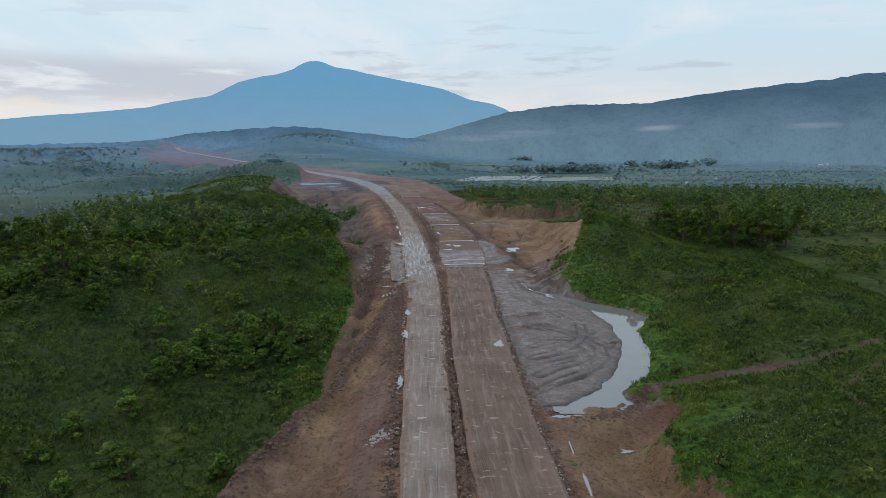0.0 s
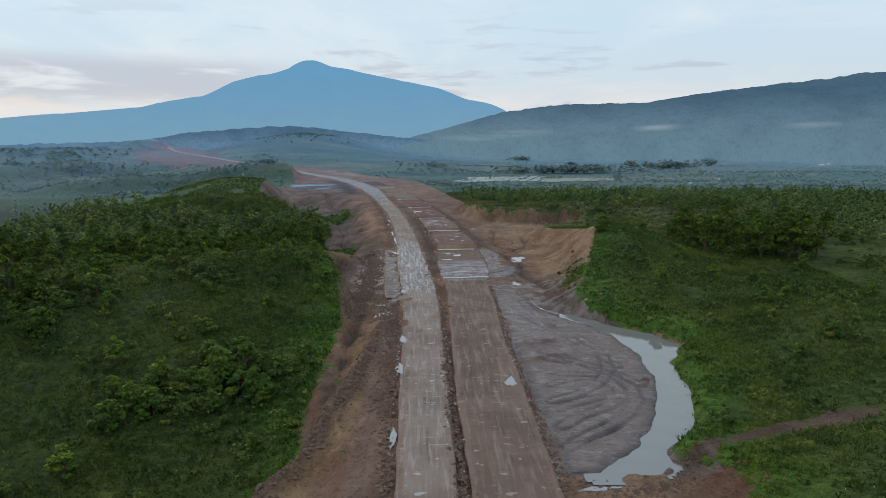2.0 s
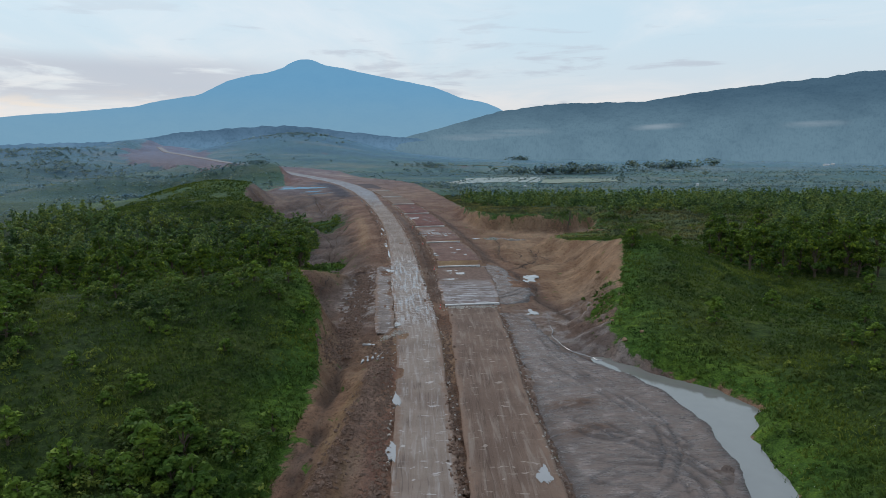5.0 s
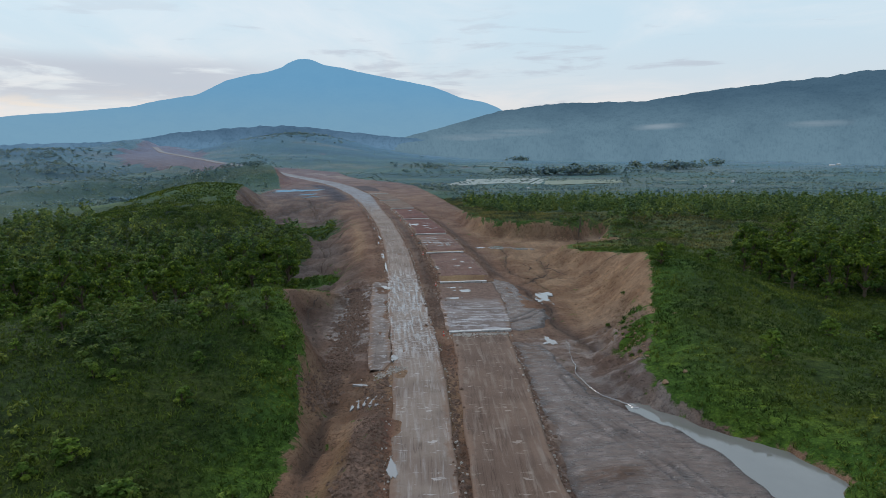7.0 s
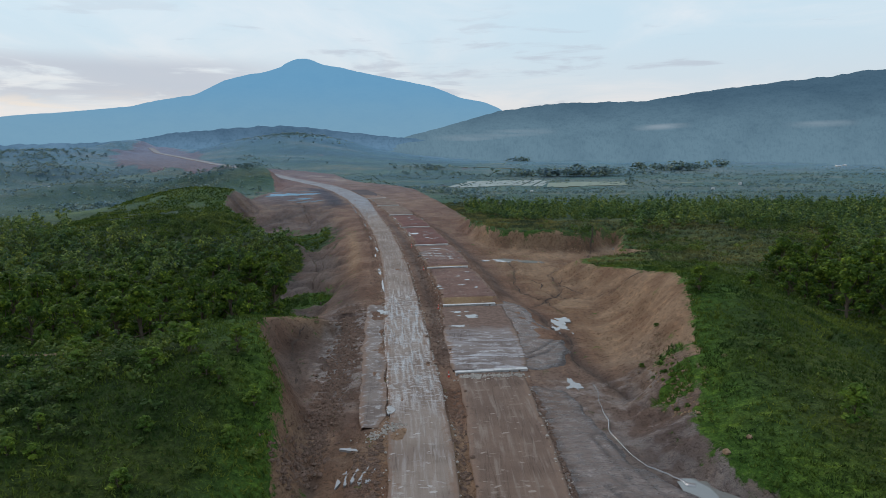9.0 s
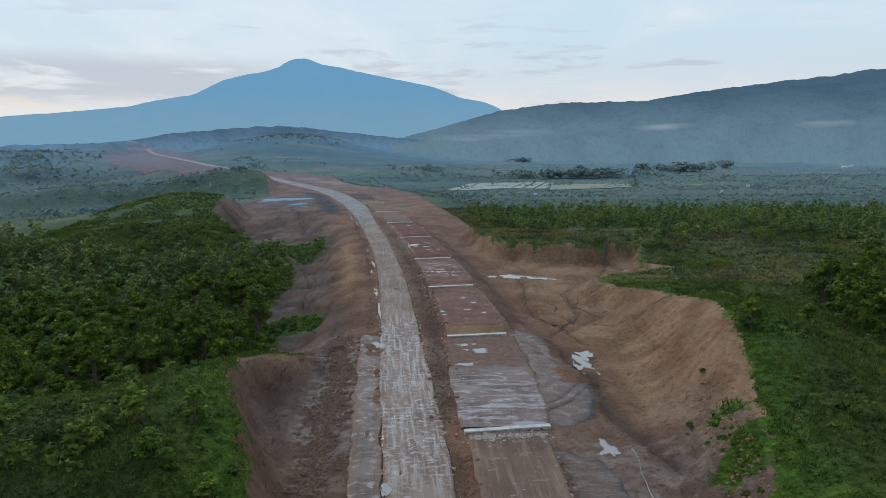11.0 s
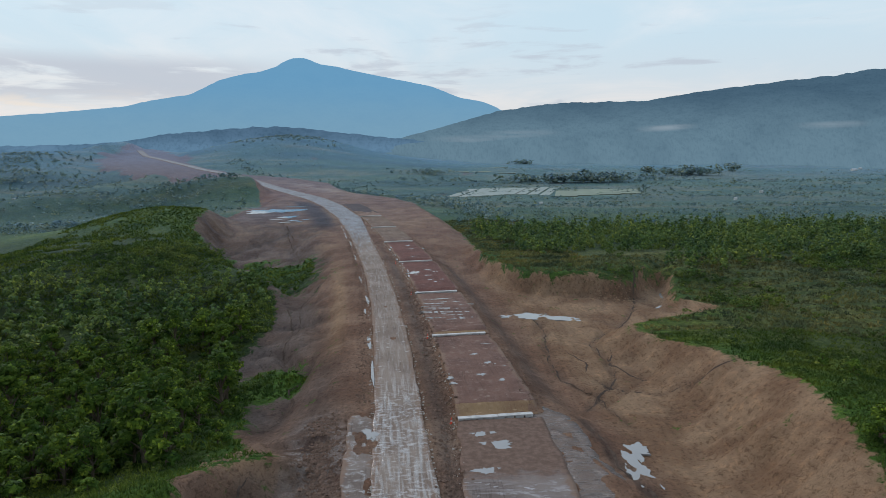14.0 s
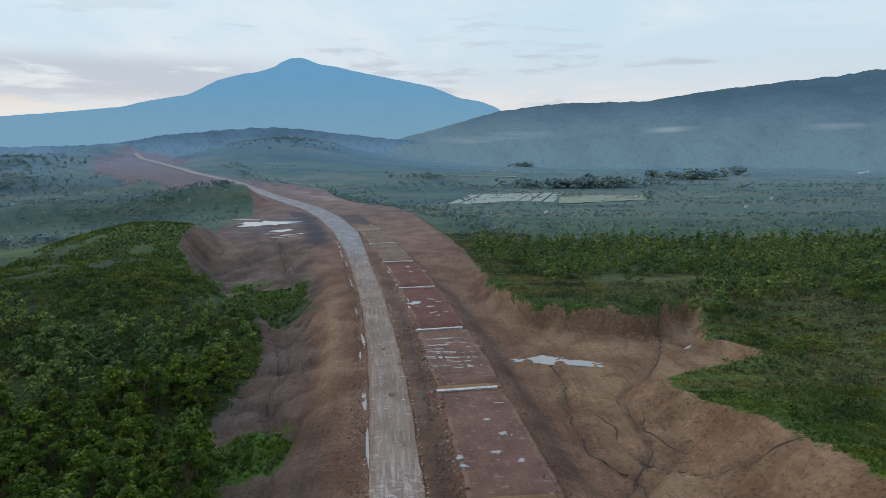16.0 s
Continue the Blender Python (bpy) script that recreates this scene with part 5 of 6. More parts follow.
def silt_sheet(name, poly, level, loops, mounds, grit, label):
    """A low dome of wet silt with curling tyre ruts and a crumbling rim."""
    step = 0.3
    px, py = [p[0] for p in poly], [p[1] for p in poly]
    xs, ys = np.arange(min(px) - 2, max(px) + 2, step), np.arange(min(py) - 2, max(py) + 2, step)
    gx, gy = np.meshgrid(xs, ys)
    d = side_of(gx, gy, poly) + 0.7 * rough_field(gx, gy, 3.0, 3)
    z = level + 0.25 * smooth(d, 0, 9) + 0.08 * rough_field(gx, gy, 2.2, 3) + 0.035 * rough_field((gx * 0.88 + gy * 0.47) * 0.3, gy * 0.88 - gx * 0.47, 1.3, 3)
    rut = np.zeros(gx.shape)
    for line in loops:
        a = from_line(gx, gy, line)
        groove = np.exp(-((a - 0.9) / 0.3) ** 2) * (0.3 + 0.7 * smooth(rough_field(gx, gy, 5, 2), -0.3, 0.4))
        rut = np.maximum(rut, groove)
        z += -0.2 * groove + 0.10 * np.exp(-((a - 0.35) / 0.3) ** 2)
    silt = np.zeros(gx.shape + (3,)) + (0.195, 0.148, 0.122)
    silt = blend(silt, (0.16, 0.108, 0.08), np.clip(grit(gx, gy), 0, 1))
    for x, y, sx, sy, h in mounds:
        bulge = hump(gx, gy, x, y, sx, sy, 15)
        z += h * bulge * (1 + 0.4 * rough_field(gx, gy, 1.2, 2))
        silt = blend(silt, (0.135, 0.085, 0.06), np.clip(1.3 * bulge, 0, 1))
    z -= 0.75 * smooth(d, 0.35, -0.9)
    silt = blend(silt, (0.10, 0.083, 0.074), smooth(d, 1.8, 0.0) * 0.8)
    silt = blend(silt, (0.075, 0.064, 0.058), np.clip(rut, 0, 1) * 0.8)
    ok = (d > -0.9)
    cell = ok[:-1, :-1] & ok[:-1, 1:] & ok[1:, 1:] & ok[1:, :-1]
    i = np.arange(gx.size).reshape(gx.shape)
    quads = np.stack([i[:-1, :-1], i[:-1, 1:], i[1:, 1:], i[1:, :-1]], -1)[cell]
    used, inv = np.unique(quads, return_inverse=True)
    co = np.stack([gx, gy, z], -1).reshape(-1, 3)[used]
    col = np.concatenate([silt, np.ones(gx.shape + (1,))], -1).reshape(-1, 4)[used]
    me = quad_mesh(name, co, inv.reshape(-1, 4), {"silt": col})
    me.materials.append(M_SILT)
    tagged(new(name, me), label, "mud flat", kind="structure")


def build_rills():
    """Narrow wandering channels cut by run-off, with a dark wet bed."""
    for k, line in enumerate(RILLS + [[(33, 262), (31, 255), (33, 249), (36, 246)], [(24, 262), (27, 256), (25, 250)]]):
        pts = []
        for (x0, y0), (x1, y1) in zip(line, line[1:]):
            n = max(2, int(math.hypot(x1 - x0, y1 - y0) / 0.5))
            pts += [(x0 + (x1 - x0) * i / n, y0 + (y1 - y0) * i / n) for i in range(n)]
        p = np.array(pts)
        along_m = np.arange(len(p)) * 0.5
        p = p + np.stack([1.3 * rough_field(along_m, 0 * along_m + 7 * k, 6, 3), 1.0 * rough_field(along_m, 0 * along_m + 31 * k, 6, 3)], 1)
        t = np.gradient(p, axis=0)
        t /= np.linalg.norm(t, axis=1, keepdims=True)
        nrm = np.stack([t[:, 1], -t[:, 0]], 1)
        w = (0.07 + 0.12 * (0.5 + 0.5 * rough_field(along_m, 0 * along_m + 3 * k, 5, 3))) * np.minimum(1, np.minimum(along_m + 0.5, along_m[::-1] + 0.5) / 4)
        rows = []
        for u, dz in ((-1.6, 0.03), (-1.0, 0.05), (0.0, 0.035), (1.0, 0.05), (1.6, 0.03)):
            q = p + nrm * (w * u)[:, None]
            rows.append(np.column_stack([q, ground_z(q[:, 0], q[:, 1]) + dz]))
        co = np.stack(rows, 1).reshape(-1, 3)
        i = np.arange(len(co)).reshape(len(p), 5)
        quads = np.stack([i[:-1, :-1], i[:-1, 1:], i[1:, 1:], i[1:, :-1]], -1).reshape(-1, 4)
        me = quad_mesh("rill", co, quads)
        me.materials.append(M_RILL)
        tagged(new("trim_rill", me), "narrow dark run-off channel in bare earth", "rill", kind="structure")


def build_mud_flat():
    silt_sheet("mud_flat", MUD, -0.22, LOOPS, [(17.3, 129.5, 2.8, 1.3, 0.6), (17.0, 121.5, 2.8, 1.0, 0.55)], lambda x, y: smooth(x, 14.3, 12.4) + 0.8 * smooth(y, 160, 172), "wet grey mud flat with curling tyre ruts")
    silt_sheet("mud_apron", APRON, -0.02, [[(12, 190), (16, 193), (20, 199)], [(13, 220), (17, 214), (20, 206)]], [], lambda x, y: 0.3 + 0 * x, "dark wet mud apron beside the bed")


def build_side_track():
    centre = lambda y: np.interp(y, [160, 167, 178, 204, 224, 232], [-11.4, -11.8, -12.6, -14.8, -16.0, -16.8])
    strip("road_side_track", 163, 231, 0.8, centre, lambda y: (1.75 + 0.3 * smooth(y, 166, 200)) * (0.6 + 0.4 * smooth(y, 163, 167)) * (0.5 + 0.5 * smooth(y, 231, 222)), lambda y: -0.04 - 0.12 * smooth(y, 169, 164) - 0.12 * smooth(y, 223, 228), M_SIDE, "wet rippled mud track beside the haul road", ragged=0.9)


# ---- loose things ----
def lump(bm, r, centre, size, sides=6):
    """One rough stone or clod: a jittered low dome with a flat foot."""
    rings = []
    for k, (rad, h) in enumerate(((1.0, -0.3), (0.95, 0.25), (0.5, 0.7))):
        rings.append([bm.verts.new(Vector(centre) + Vector((math.cos(2 * math.pi * i / sides) * rad * size * r.uniform(0.7, 1.15), math.sin(2 * math.pi * i / sides) * rad * size * r.uniform(0.7, 1.15), h * size * r.uniform(0.7, 1.2)))) for i in range(sides)])
    for a, b in zip(rings, rings[1:]):
        for i in range(sides):
            bm.faces.new((a[i], a[(i + 1) % sides], b[(i + 1) % sides], b[i]))
    bm.faces.new(rings[-1])


def lumps_mesh(name, pts, sizes, seed, flat=0.8, sides=5):
    """Many clods at once, each of a ring, a shoulder and a cap."""
    r = np.random.default_rng(seed)
    n = len(pts)
    a = 2 * np.pi * np.arange(sides) / sides
    ring = np.stack([np.cos(a), np.sin(a)], -1)
    layers = []
    for rad, h in ((1.0, -0.35), (0.9, 0.3), (0.35, 0.75)):
        k = rad * r.uniform(0.65, 1.2, (n, sides, 1))
        zz = h * r.uniform(0.6, 1.3, (n, sides, 1)) * flat
        layers.append(np.concatenate([ring[None] * k, zz], -1))
    local = np.stack(layers, 1) * sizes[:, None, None, None]
    co = (local + pts[:, None, None, :]).reshape(-1, 3)
    base = np.arange(n)[:, None, None] * 3 * sides
    i = np.arange(sides)
    j = (i + 1) % sides
    q = [np.stack([l * sides + i, l * sides + j, (l + 1) * sides + j, (l + 1) * sides + i], -1) for l in (0, 1)]
    quads = (np.concatenate(q)[None] + base).reshape(-1, 4)
    caps = (np.stack([2 * sides + np.array([0, 1, 2, 3]), 2 * sides + np.array([0, 3, 4, 4 % sides])], 0)[:1][None] + base).reshape(-1, 4)
    return quad_mesh(name, co, np.concatenate([quads, caps]), smooth_faces=False)


def along(r, line, half, count):
    """Random places within half metres of a line."""
    seg = [(Vector(a), Vector(b)) for a, b in zip(line, line[1:])]
    lens = np.array([(b - a).length for a, b in seg])
    which = r.choice(len(seg), count, p=lens / lens.sum())
    t = r.random(count)
    a = np.array([tuple(seg[k][0]) for k in which])
    b = np.array([tuple(seg[k][1]) for k in which])
    return a + (b - a) * t[:, None] + r.normal(size=(count, 2)) * half * 0.55


def surface_z(x, y):
    """Ground or roadway, whichever lies on top."""
    s = x - haul_x(y)
    z = ground_z(x, y)
    lane = np.abs(s - lane_offset(y)) < lane_half(y)
    z = np.where(lane & (y < 486), np.maximum(z, road_z(y) + 0.1 + lane_lift(y)), z)
    z = np.where(np.abs(s) < 4.3, np.maximum(z, road_z(y) + 0.17), z)
    return z


def build_clods():
    r = np.random.default_rng(61)
    line = lambda ys, dx: [(float(haul_x(y)) + dx(y), y) for y in ys]
    near = list(range(46, 184, 10))
    beds = [("earth_clods", "dark clods of dug earth heaped beside the road", M_CLOD, [
                ([(-19.5, 150), (-19, 165), (-19, 185), (-20, 205), (-22, 226)], 2.6, 3400, 0.32), (WINDROW, 1.9, 1700, 0.27),
                (line(range(48, 166, 8), lambda y: -float(np.interp(y, [48, 165], [4.2, 5.6]))), 0.9, 1400, 0.28),
                (line(near, lambda y: float(lane_offset(y) - lane_half(y)) - 0.9), 0.8, 1300, 0.26), (line(near, lambda y: float(lane_offset(y) + lane_half(y)) + 0.5), 0.6, 1100, 0.24),
                ([(13.5, 82.5), (18, 80.5), (24, 81.5), (28, 86)], 1.5, 380, 0.2), (line(range(186, 330, 12), lambda y: float(lane_offset(y) - lane_half(y)) - 1.6), 1.6, 1300, 0.28),
                ([(-9, 100), (-9.5, 120), (-10.5, 145), (-12, 158)], 1.6, 800, 0.22), (line(range(230, 420, 12), lambda y: -6.0), 1.2, 1500, 0.2), (line(range(230, 420, 12), lambda y: float(lane_offset(y) + lane_half(y)) + 1), 1.6, 1400, 0.2)]),
            ("pale_rubble", "pale broken stone and concrete lumps along the road edges", M_STONE, [
                (line(range(48, 480, 12), lambda y: -4.3), 0.5, 700, 0.16), (line(range(48, 480, 12), lambda y: 4.2), 0.5, 600, 0.16), (line(near, lambda y: float(lane_offset(y) + lane_half(y)) + 0.1), 0.45, 380, 0.17),
                (line(range(186, 480, 12), lambda y: float(lane_offset(y) - lane_half(y)) - 0.6), 0.7, 420, 0.18), ([(1, 180.6), (6, 180.9), (11, 181.2)], 0.8, 420, 0.22), ([(-12, 160), (-8, 163)], 1.6, 160, 0.2), ([(-6.5, 76), (-8.5, 74)], 1.3, 120, 0.2)])]
    beds.append(("ochre_clods", "dry ochre blocks of earth fallen from the bank", M_OCHRE, [([(30, 160), (31, 172), (33, 188)], 2.4, 420, 0.22), ([(38, 312), (46, 308), (54, 306)], 3.5, 260, 0.25), ([(-30, 215), (-33, 204)], 3.0, 200, 0.22)]))
    for name, label, mat, rows in beds:
        pts, sizes = [], []
        for path, half, count, size in rows:
            p = along(r, path, half, count)
            pts.append(p)
            sizes.append(size * (0.3 + 1.25 * r.random(count) ** 2.5))
        p, sz = np.concatenate(pts), np.concatenate(sizes)
        z = surface_z(p[:, 0], p[:, 1])
        me = lumps_mesh(name, np.column_stack([p, z]), sz, 9)
        me.materials.append(mat)
        tagged(new(name, me), label, "rubble", kind="stuff")


def box(bm, x0, x1, y0, y1, z0, z1, bevel=0.03):
    made = bmesh.ops.create_cube(bm, size=1.0, matrix=Matrix.LocRotScale(((x0 + x1) / 2, (y0 + y1) / 2, (z0 + z1) / 2), None, (x1 - x0, y1 - y0, z1 - z0)))
    edges = list({e for v in made["verts"] for e in v.link_edges})
    bmesh.ops.bevel(bm, geom=edges, offset=bevel, segments=1, affect="EDGES")


def make_beam():
    """A precast drain cover across the bed: two cap slabs over blocks with gaps between."""
    root = new("concrete_drain_beam")
    for x0, x1, dy in ((-6.0, 0.35, 0.0), (0.42, 6.0, 0.08)):
        bm = bmesh.new()
        box(bm, x0, x1, -0.45 + dy, 0.45 + dy, 0.5, 0.72)
        part("cap", bm, M_CONCRETE, root)
    r = np.random.default_rng(3)
    x = -5.95
    while x < 5.6:
        w = r.uniform(0.7, 2.1)
        bm = bmesh.new()
        box(bm, x, min(x + w, 5.95), -0.36, 0.36, -0.45, 0.5)
        part("block", bm, M_CONCRETE, root)
        x += w + r.uniform(0.12, 0.4)
    return root


def make_cone():
    root = new("traffic_cone")
    bm = bmesh.new()
    box(bm, -0.22, 0.22, -0.22, 0.22, 0.0, 0.05, 0.015)
    part("base", bm, M_CONE, root)
    for name, z0, z1, mat in (("lower_cone", 0.05, 0.4, M_CONE), ("band", 0.4, 0.62, M_PALE), ("upper_cone", 0.62, 1.05, M_CONE)):
        bm = bmesh.new()
        tube(bm, Vector((0, 0, z0)), Vector((0, 0, z1)), 0.19 - 0.14 * z0, 0.19 - 0.14 * z1, 14)
        part(name, bm, mat, root, "pale reflective band" if name == "band" else "")
    return root


def build_beams():
    beam, cone = make_beam(), make_cone()
    for k, (y, h) in enumerate(STEPS):
        x = float(haul_x(y) + lane_offset(y)) - (0.6 if k else -0.2)
        slope = math.degrees(math.atan(float(haul_x(y + 5) - haul_x(y - 5)) / 10))
        m = pose(x, y + 0.2, float(road_z(y)) - (0.28 if k else 0.4), 0, 0, -slope + 2)
        ob = beam if k == 0 else copy_thing(beam, m)
        ob.matrix_world = m
        tagged(ob, "long pale concrete drain beam set across the bed", "concrete beam", "beams across the bed")
        if k < 5:
            cx, cy = x - 7.0, y - 0.6
            m = pose(cx, cy, float(surface_z(np.array([cx]), np.array([cy]))[0]), 0, 0, 20 * k)
            ob = cone if k == 0 else copy_thing(cone, m)
            ob.matrix_world = m
            tagged(ob, "orange traffic cone standing beside a concrete beam", "traffic cone", "cones by the beams")


def puddle(seed, x, y, rx, ry, turn, lobes=0.35, z=None, name="puddle", lift=0.03):
    r = np.random.default_rng(seed)
    n = 84
    a = np.linspace(0, 2 * np.pi, n, endpoint=False)
    rad = 1 + lobes * (np.sin(2 * a + r.random() * 6) * 0.5 + np.sin(3 * a + r.random() * 6) * 0.4 + np.sin(5 * a + r.random() * 6) * 0.35 + np.sin(9 * a + r.random() * 6) * 0.2 + np.sin(14 * a + r.random() * 6) * 0.16 + np.sin(23 * a + r.random() * 6) * 0.12)
    c, sn = math.cos(radians(turn)), math.sin(radians(turn))
    u, v = np.cos(a) * rad * rx, np.sin(a) * rad * ry
    px, py = x + u * c - v * sn, y + u * sn + v * c
    level = float(np.quantile(surface_z(px, py), 0.55) if z is None else z) + lift
    bm = bmesh.new()
    tops = [bm.verts.new((i, j, level)) for i, j in zip(px, py)]
    low = [bm.verts.new((i, j, level - 0.25)) for i, j in zip(px, py)]
    bm.faces.new(tops)
    for i in range(n):
        bm.faces.new((tops[i], low[i], low[(i + 1) % n], tops[(i + 1) % n]))
    me = bpy.data.meshes.new(name)
    bm.to_mesh(me)
    bm.free()
    me.materials.append(M_PUDDLE)
    return new(name, me)


def build_puddles():
    r = np.random.default_rng(70)
    wide = [(2.2, 219.5, 1.6, 0.7, 0), (4.2, 216, 2.4, 1.0, 5), (2.0, 208.5, 1.4, 0.9, 0), (9.9, 110.5, 0.7, 1.9, 5), (18.3, 178.5, 1.0, 2.6, 10), (22.3, 208.5, 1.7, 4.2, 12), (23.5, 215, 2.2, 2.4, 0),
            (15.0, 129.5, 1.8, 0.5, 8), (15.2, 124.8, 1.4, 0.4, 3), (14.9, 119, 1.3, 0.35, 0), (14.9, 117.6, 1.3, 0.3, 0), (15.3, 101.5, 0.7, 2.0, 12), (22.5, 73.5, 1.1, 0.5, 10), (15.4, 64, 0.16, 3.0, -1), (15.3, 72, 0.12, 2.2, -2), (16.6, 81.6, 2.2, 0.45, 8),
            (23.5, 289.5, 8.0, 2.3, -12), (18.5, 292, 4.5, 1.8, 10), (-18.6, 263, 0.35, 5.5, 8), (-16.3, 245, 0.3, 6.0, 7), (-22.6, 300, 0.3, 5, 10), (-99, 514, 13, 11, 20), (-116, 533, 9, 1.3, -8), (-84, 486, 5, 4, 10), (-78, 470, 4, 1.2, 25), (-74, 466, 2.5, 0.8, 25), (-81, 463, 3, 0.8, 15), (-72, 474, 2.5, 0.9, 30), (-88, 474, 3, 0.9, 10), (-128, 536, 3, 0.6, 0), (-90, 538, 5, 1.0, 5),
            (60.5, 309, 0.35, 3.2, -16), (62.6, 316, 0.3, 3.0, -22), (56.5, 300, 0.3, 2.0, -40), (-13.5, 157.5, 1.0, 0.5, 0), (-9.3, 168, 0.5, 1.6, 5), (-7.0, 116, 0.5, 2.6, 3), (-7.3, 131, 0.5, 2.2, 3), (-6.4, 92, 0.45, 2.2, 0), (-11, 333, 2.2, 1.4, 20), (-6.5, 338, 1.0, 0.7, 0)]
    for k in range(26):
        wide.append((float(r.uniform(-7.5, 3)), float(r.uniform(279, 301)), float(r.uniform(0.8, 2.8)), float(r.uniform(0.15, 0.4)), float(r.uniform(0, 14))))
    for k in range(9):
        wide.append((float(r.uniform(-2, 8)), float(r.uniform(236, 262)), float(r.uniform(0.4, 0.9)), float(r.uniform(0.3, 0.6)), float(r.uniform(0, 40))))
    for k in range(12):
        wide.append((float(r.uniform(-17, -2)), float(r.uniform(318, 395)), float(r.uniform(0.5, 1.4)), float(r.uniform(0.3, 0.6)), float(r.uniform(0, 40))))
    for k in range(7):
        wide.append((float(-13.5 - 0.3 * k + r.uniform(-1, 1)), float(176 + 7 * k + r.uniform(-2, 2)), float(r.uniform(0.4, 0.9)), float(r.uniform(0.7, 2.0)), 10))
    for k in range(13):
        y = float(r.uniform(232, 480))
        wide.append((float(haul_x(y)) - float(np.interp(y, [232, 400, 480], [4.7, 5.4, 7.6])) + float(r.uniform(-0.5, 0.2)), y, float(r.uniform(0.08, 0.22)), float(r.uniform(1.5, 5.5)), float(np.interp(y, [232, 400, 480], [5, 10, 15]))))
    for k in range(14):
        y = float(r.uniform(300, 470))
        wide.append((float(haul_x(y) + lane_offset(y) - lane_half(y)) + float(r.uniform(-0.6, 0.9)), y, float(r.uniform(0.15, 0.4)), float(r.uniform(0.8, 2.6)), 9))
    for k in range(5):
        wide.append((-14.0 + 0.9 * k, 151.5 - 0.3 * k, 0.28, 1.7, -10))
    for k, (x, y, rx, ry, turn) in enumerate(wide):
        ob = puddle(900 + k, x, y, rx, ry, turn, 0.45 if rx > 0.6 else 0.3, lift=0.2 if y > 450 else 0.05 if 280 < y < 296 and x > 10 else 0.03)
        tagged(ob, "shallow puddle of muddy water reflecting the sky", "puddle", "puddles on the works")


STREAM = [(20.9, 178), (20.2, 167), (20.4, 159), (22.2, 152.6), (24.5, 149.6), (26, 148)]


def build_stream():
    """A narrow run of water that feeds the pond."""
    p = np.concatenate([np.linspace(a, b, 14, endpoint=False) for a, b in zip(np.array(STREAM[:-1], float), np.array(STREAM[1:], float))])
    k = np.arange(len(p)) * 0.5
    p = p + np.stack([1.5 * rough_field(k, 0 * k + 5, 6, 3), 0.6 * rough_field(k, 0 * k + 8, 5, 2)], 1)
    t = np.gradient(p, axis=0)
    t /= np.linalg.norm(t, axis=1, keepdims=True)
    w = 0.03 + 0.22 * np.maximum(0, rough_field(k, 0 * k + 19, 3, 3)) + 0.25 * smooth(k, k[-1] - 9, k[-1])
    z = np.maximum(ground_z(p[:, 0], p[:, 1]), -0.42) + 0.10
    z = np.convolve(np.pad(z, 4, mode="edge"), np.ones(9) / 9, "valid")
    rows = [np.column_stack([p + np.stack([t[:, 1], -t[:, 0]], 1) * (w * u)[:, None], z + dz]) for u, dz in ((-1.05, -0.25), (-1, 0.0), (1, 0.0), (1.05, -0.25))]
    i = np.arange(4 * len(p)).reshape(len(p), 4)
    quads = np.stack([i[:-1, :-1], i[:-1, 1:], i[1:, 1:], i[1:, :-1]], -1).reshape(-1, 4)
    me = quad_mesh("stream", np.stack(rows, 1).reshape(-1, 3), quads)
    me.materials.append(M_PUDDLE)
    tagged(new("stream", me), "narrow muddy trickle running along the mud flat", "stream", kind="structure")


def build_bank_shrubs():
    """Low shrubs and dry blocks of earth on the face of the cut bank."""
    kinds = [make_tree(400 + i, 1.5 + 0.25 * i, 1.9, 300, 0.22, "shrub", M_SAPLING) for i in range(3)]
    r = np.random.default_rng(77)
    n = 34
    p = np.column_stack([31.2 + 1.2 * r.normal(size=n), 171 + 5 * r.normal(size=n)])
    p[:, 0] += (p[:, 1] - 171) * 0.12
    z = ground_z(p[:, 0], p[:, 1])
    for i, ((x, y), zz) in enumerate(zip(p, z)):
        k = kinds[i % 3]
        ob = k if i < 3 else copy_thing(k, Matrix())
        sc = 0.18 + 0.34 * r.random() ** 1.5
        ob.matrix_world = pose(x, y, float(zz) - 0.2, 0, 0, r.random() * 360) @ Matrix.Diagonal((sc, sc, sc * 0.8, 1))
        tagged(ob, "low green shrub rooted in the crumbling ochre bank", "shrub", "shrubs on the bank")


def build_boulders():
    r = random.Random(8)
    for x, y, size in ((30.0, 150.5, 0.5), (33.5, 152.5, 0.4), (44.5, 195.5, 0.5), (-24.5, 88, 0.35), (-27, 70, 0.4)):
        bm = bmesh.new()
        lump(bm, r, (0, 0, 0), size, 9)
        me = bpy.data.meshes.new("boulder")
        bm.to_mesh(me)
        bm.free()
        me.materials.append(M_OCHRE)
        ob = new("boulder", me)
        ob.matrix_world = pose(x, y, float(ground_z(np.array([x]), np.array([y]))[0]) + 0.1 * size, 0, 0, 40 * x)
        tagged(ob, "pale yellowish boulder lying at the grass edge", "boulder", "boulders")


